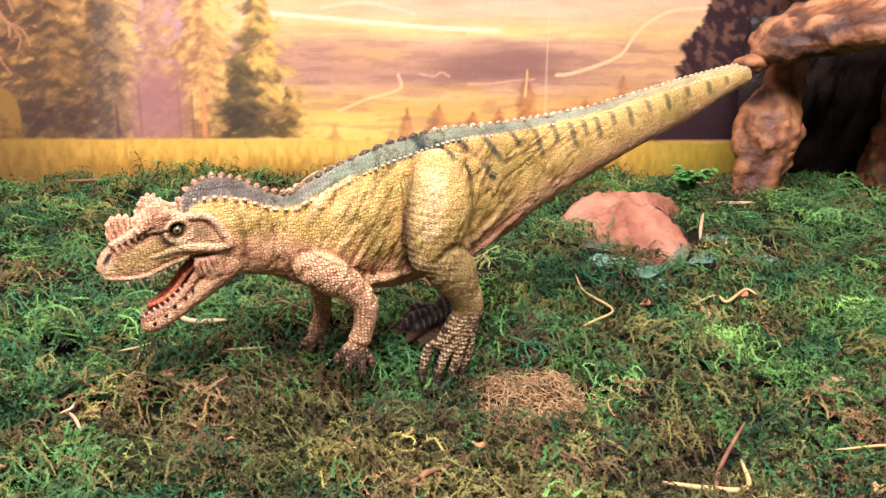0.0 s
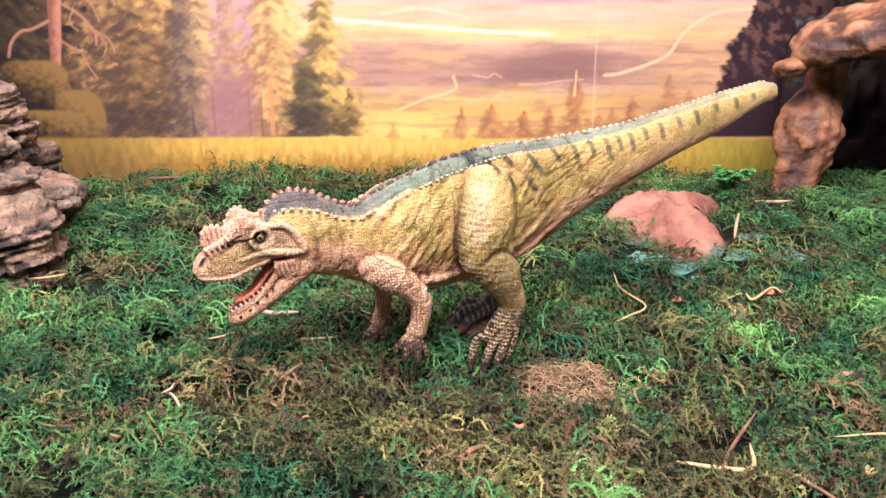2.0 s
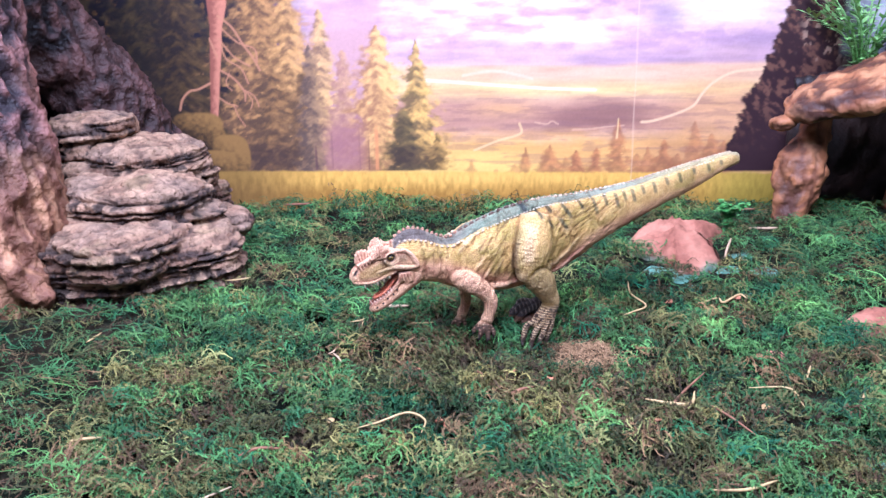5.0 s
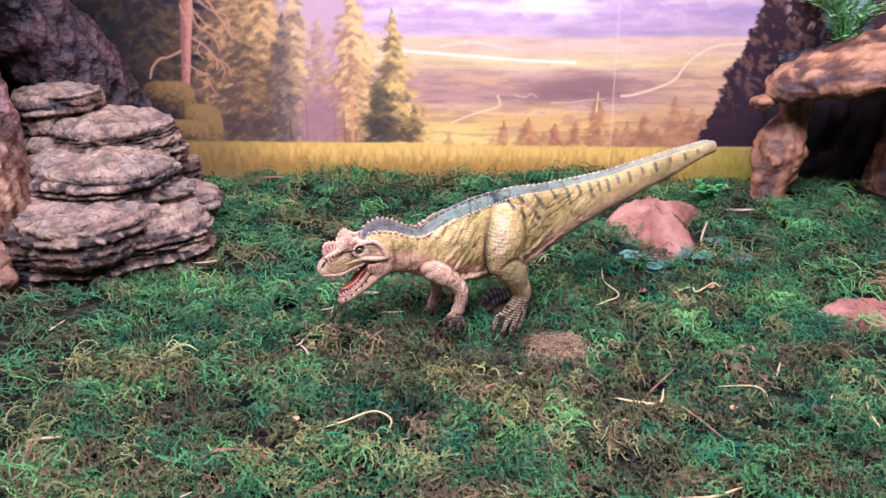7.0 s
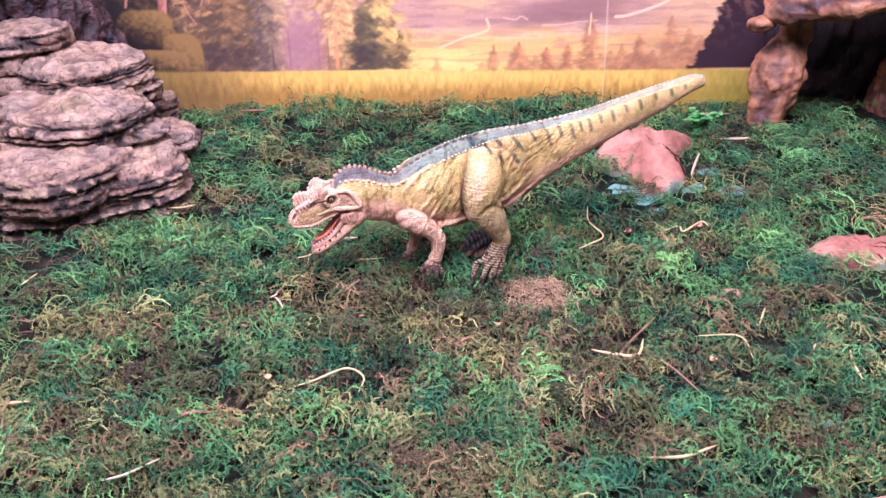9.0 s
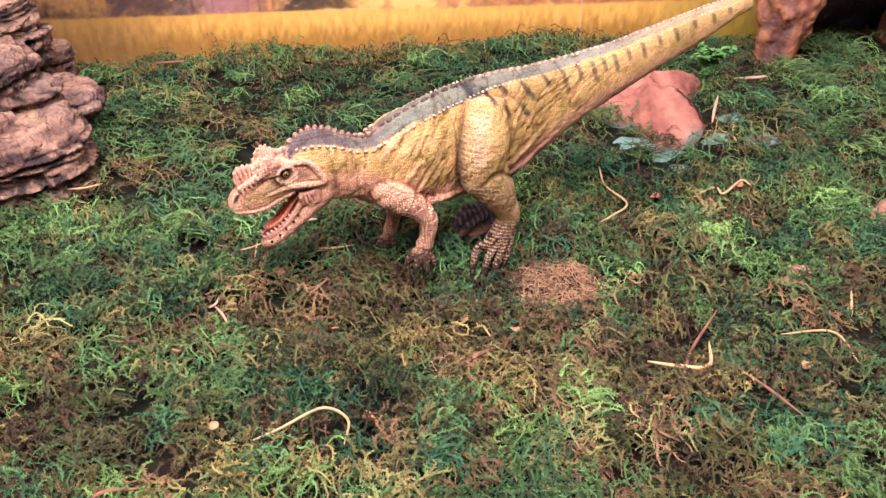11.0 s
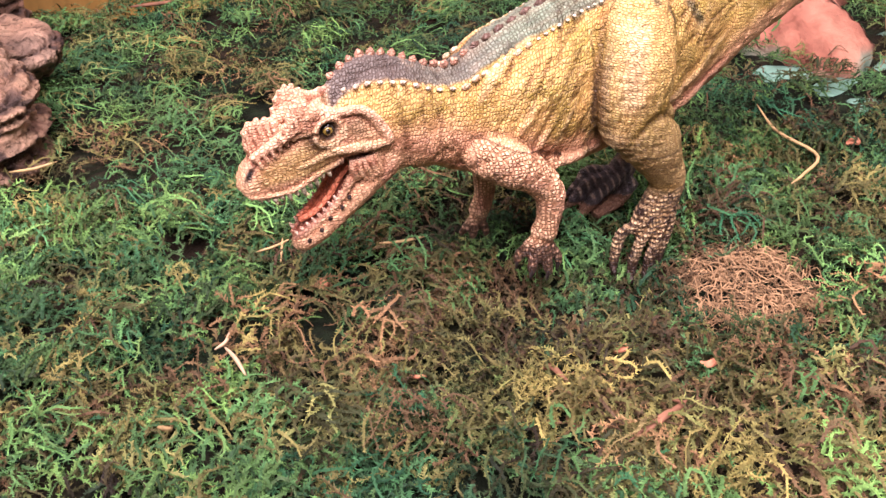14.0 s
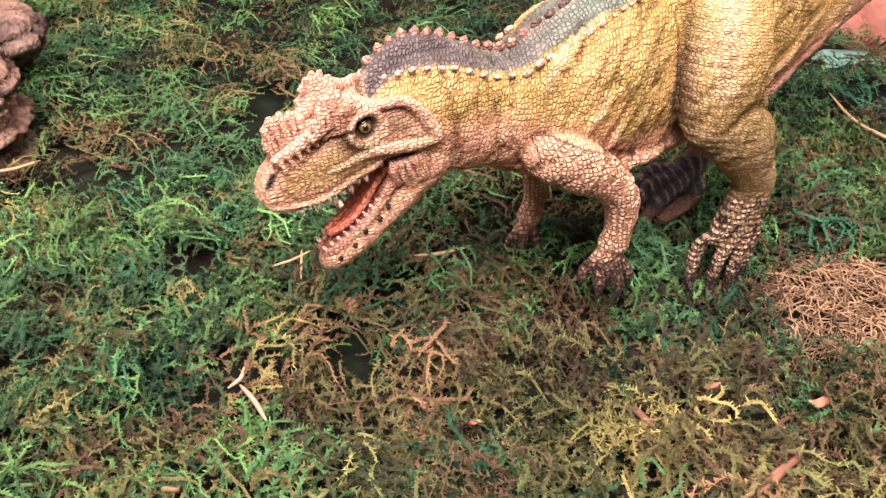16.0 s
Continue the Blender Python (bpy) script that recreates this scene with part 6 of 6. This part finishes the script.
# ---- straws, twigs and chips lying on the moss ----


def stalk(name, label, cat, path, radius, mat, group=""):
    """A stalk along corners in millimetres (x, y, height over the bed)."""
    pts = []
    for q in path:
        x, y = q[0] / 1000, q[1] / 1000
        pts.append((x, y, float(soil_height(np.array(x), np.array(y))) + (q[2] if len(q) > 2 else 8.5) / 1000))
    v, f = strip_tube(pts, radius * 0.75)
    tagged(new(name, mesh_from(name, v, f, mat)), label, cat, group)


SW = ("straw", "thin pale dry straw lying on the moss", "straw")
for path, r in (([(66, 92), (64, 74), (69, 60), (60, 49), (55, 45)], 0.0006), ([(98, 65), (107, 69), (108, 63), (119, 73), (122, 70)], 0.0007), ([(49, -34), (57, -37), (66, -38), (71, -25)], 0.0009),
                ([(-63, -54), (-56, -50), (-45, -44), (-38, -49), (-39, -59)], 0.0006), ([(92, -27), (108, -28), (109, -42)], 0.0005),
                ([(59, -94), (71, -93), (83, -88)], 0.0008), ([(-169, -63), (-163, -62), (-157, -62)], 0.0008), ([(118, -20), (122, -12), (125, -6)], 0.0006), ([(147, -38), (145, -46), (145, -55)], 0.0007),
                ([(131, -41), (134, -36), (137, -31)], 0.0005), ([(-196, 24), (-194, 28), (-192, 33)], 0.0006), ([(-76, 44), (-72, 45), (-68, 47)], 0.0004), ([(-70, 48), (-70, 43), (-70, 38)], 0.0004),
                ([(-47, 41), (-42, 40), (-36, 42)], 0.0005), ([(-150, 100), (-142, 98), (-136, 101)], 0.0006)):
    stalk(*SW, path, r, STRAW, "dry straws")
TW = ("twig", "thin reddish brown twig lying on the moss", "twig")
for path, r in (([(73, -38), (78, -49), (84, -61)], 0.0006), ([(56, -45), (64, -29), (79, -10)], 0.0007), ([(-104, -75), (-98, -69), (-90, -68)], 0.0008), ([(-4, -28), (1, -25), (6, -21)], 0.0008),
                ([(-7, -29), (0, -25), (5, -22), (3, -19)], 0.0007), ([(-147, 267), (-136, 266), (-125, 264)], 0.0012), ([(165, 248), (174, 244), (183, 241)], 0.0012), ([(-18, -8), (-16, -8), (-14, -13)], 0.0009)):
    stalk(*TW, path, r, TWIG, "brown twigs")
PL = ("pale_stick", "short pale broken stick lying on the moss", "stick")
for path, r in (([(130, 135, 7), (134, 144, 9), (138.5, 153, 11.5)], 0.0010), ([(-80, 8), (-77.4, 3.4), (-75, -2)], 0.0006), ([(-82, 7.4), (-80, 9.5), (-79.4, 12)], 0.0005), ([(160, 186), (170, 188), (179, 189)], 0.0012),
                ([(-118, -102), (-111, -98.6), (-102, -92)], 0.0006), ([(-65, 68), (-59, 63), (-49, 63)], 0.0012)):
    stalk(*PL, path, r, PALE, "pale sticks")


def chip(x, y, r, mat, seed, label):
    V, F = [], []
    z = float(soil_height(np.array(x), np.array(y)))
    ball(V, F, (x, y, z + 0.0068), (r * 1.2, r * 0.7, r * 0.3), Matrix.Rotation(seed * 1.7, 3, "Z"), 2)
    v = np.array(V)
    v += 1.7 * r * (np.stack([vnoise(v[:, 0] * 500, v[:, 1] * 500, v[:, 2] * 500, seed=seed + k) for k in range(3)], axis=1) - 0.5)
    tagged(new("chip", mesh_from("chip", v, F, mat)), label, "chip", "loose chips")


for k, (x, y, r) in enumerate(((-0.001, -0.002, 0.0016), (0.014, -0.010, 0.0017), (-0.042, -0.007, 0.0016), (0.081, 0.066, 0.0018), (-0.0315, -0.0466, 0.0024), (0.118, 0.072, 0.0016), (-0.060, 0.030, 0.0013), (0.05, -0.05, 0.0015))):
    chip(x, y, r, PINK, 10 + k, "small pink chip lying in the moss")
for k, (x, y, r) in enumerate(((-0.089, -0.012, 0.0026), (-0.075, -0.045, 0.0018), (0.06, -0.06, 0.0018), (0.095, -0.04, 0.0024))):
    chip(x, y, r * 0.75, CRUMB, 30 + k, "tan dry leaf crumb lying in the moss")

# ---- plastic plants ----


def sprig_plant(name, label, foot, stems, seed, hue, grow=1.0):
    """A tuft of stems with paired narrow leaflets."""
    rng = np.random.RandomState(seed)
    plant = tagged(new(name), label, "plant")
    plant.location = foot
    for _ in range(stems):
        h, r = rng.uniform(0, 2 * math.pi), rng.uniform(0.015, 0.045) * grow
        top = rng.uniform(0.03, 0.06) * grow
        path = smooth_rows([(0, 0, -0.02), (r * 0.3 * math.cos(h), r * 0.3 * math.sin(h), top * 0.5), (r * math.cos(h), r * math.sin(h), top)], 12)
        v, f = strip_tube(path.tolist(), 0.0006, 5, 0.4)
        V, F = list(v), list(f)
        C = [hue * 0.7] * len(v)
        for i in range(3, 12):
            for e in (1, -1):
                for lay in (0, 1):
                    a = h + e * rng.uniform(0.6, 1.2) + lay * 0.4
                    d = np.array((math.cos(a), math.sin(a), rng.uniform(0.1, 0.9)))
                    d /= np.linalg.norm(d)
                    ln = rng.uniform(0.006, 0.012) * max(grow, 0.5)
                    s = np.cross(d, (0, 0, 1.0))
                    s /= np.linalg.norm(s)
                    b = path[i]
                    k = len(V)
                    for w, q in ((0, 0.0), (0.0016, 0.45), (0.0, 1.0), (-0.0016, 0.45)):
                        V.append(tuple(b + d * ln * q + s * w - np.array((0, 0, 0.002 * q * q))))
                    V.append(tuple(b + d * ln * 0.5 - np.array((0, 0, 0.0007))))
                    F += [(k, k + 1, k + 4), (k + 1, k + 2, k + 4), (k + 2, k + 3, k + 4), (k + 3, k, k + 4)]
                    C += [hue * rng.uniform(0.7, 1.4)] * 5
        st = new("stem", mesh_from("stem", V, F, LEAF, np.array(C)))
        st.parent = plant


sprig_plant("plastic_fern", "bright green plastic fern sprig behind the stone cave", (0.262, 0.285, 0.088), 22, 81, np.array((0.27, 0.46, 0.14)), 1.1)
sprig_plant("plastic_fern", "bright green plastic fern sprig hanging over the stump", (-0.268, 0.205, 0.160), 10, 83, np.array((0.10, 0.26, 0.06)))
sprig_plant("plastic_fern", "small green plastic tuft growing beside the terracotta slab", (0.151, 0.200, 0.004), 9, 85, np.array((0.09, 0.26, 0.06)), 0.25)
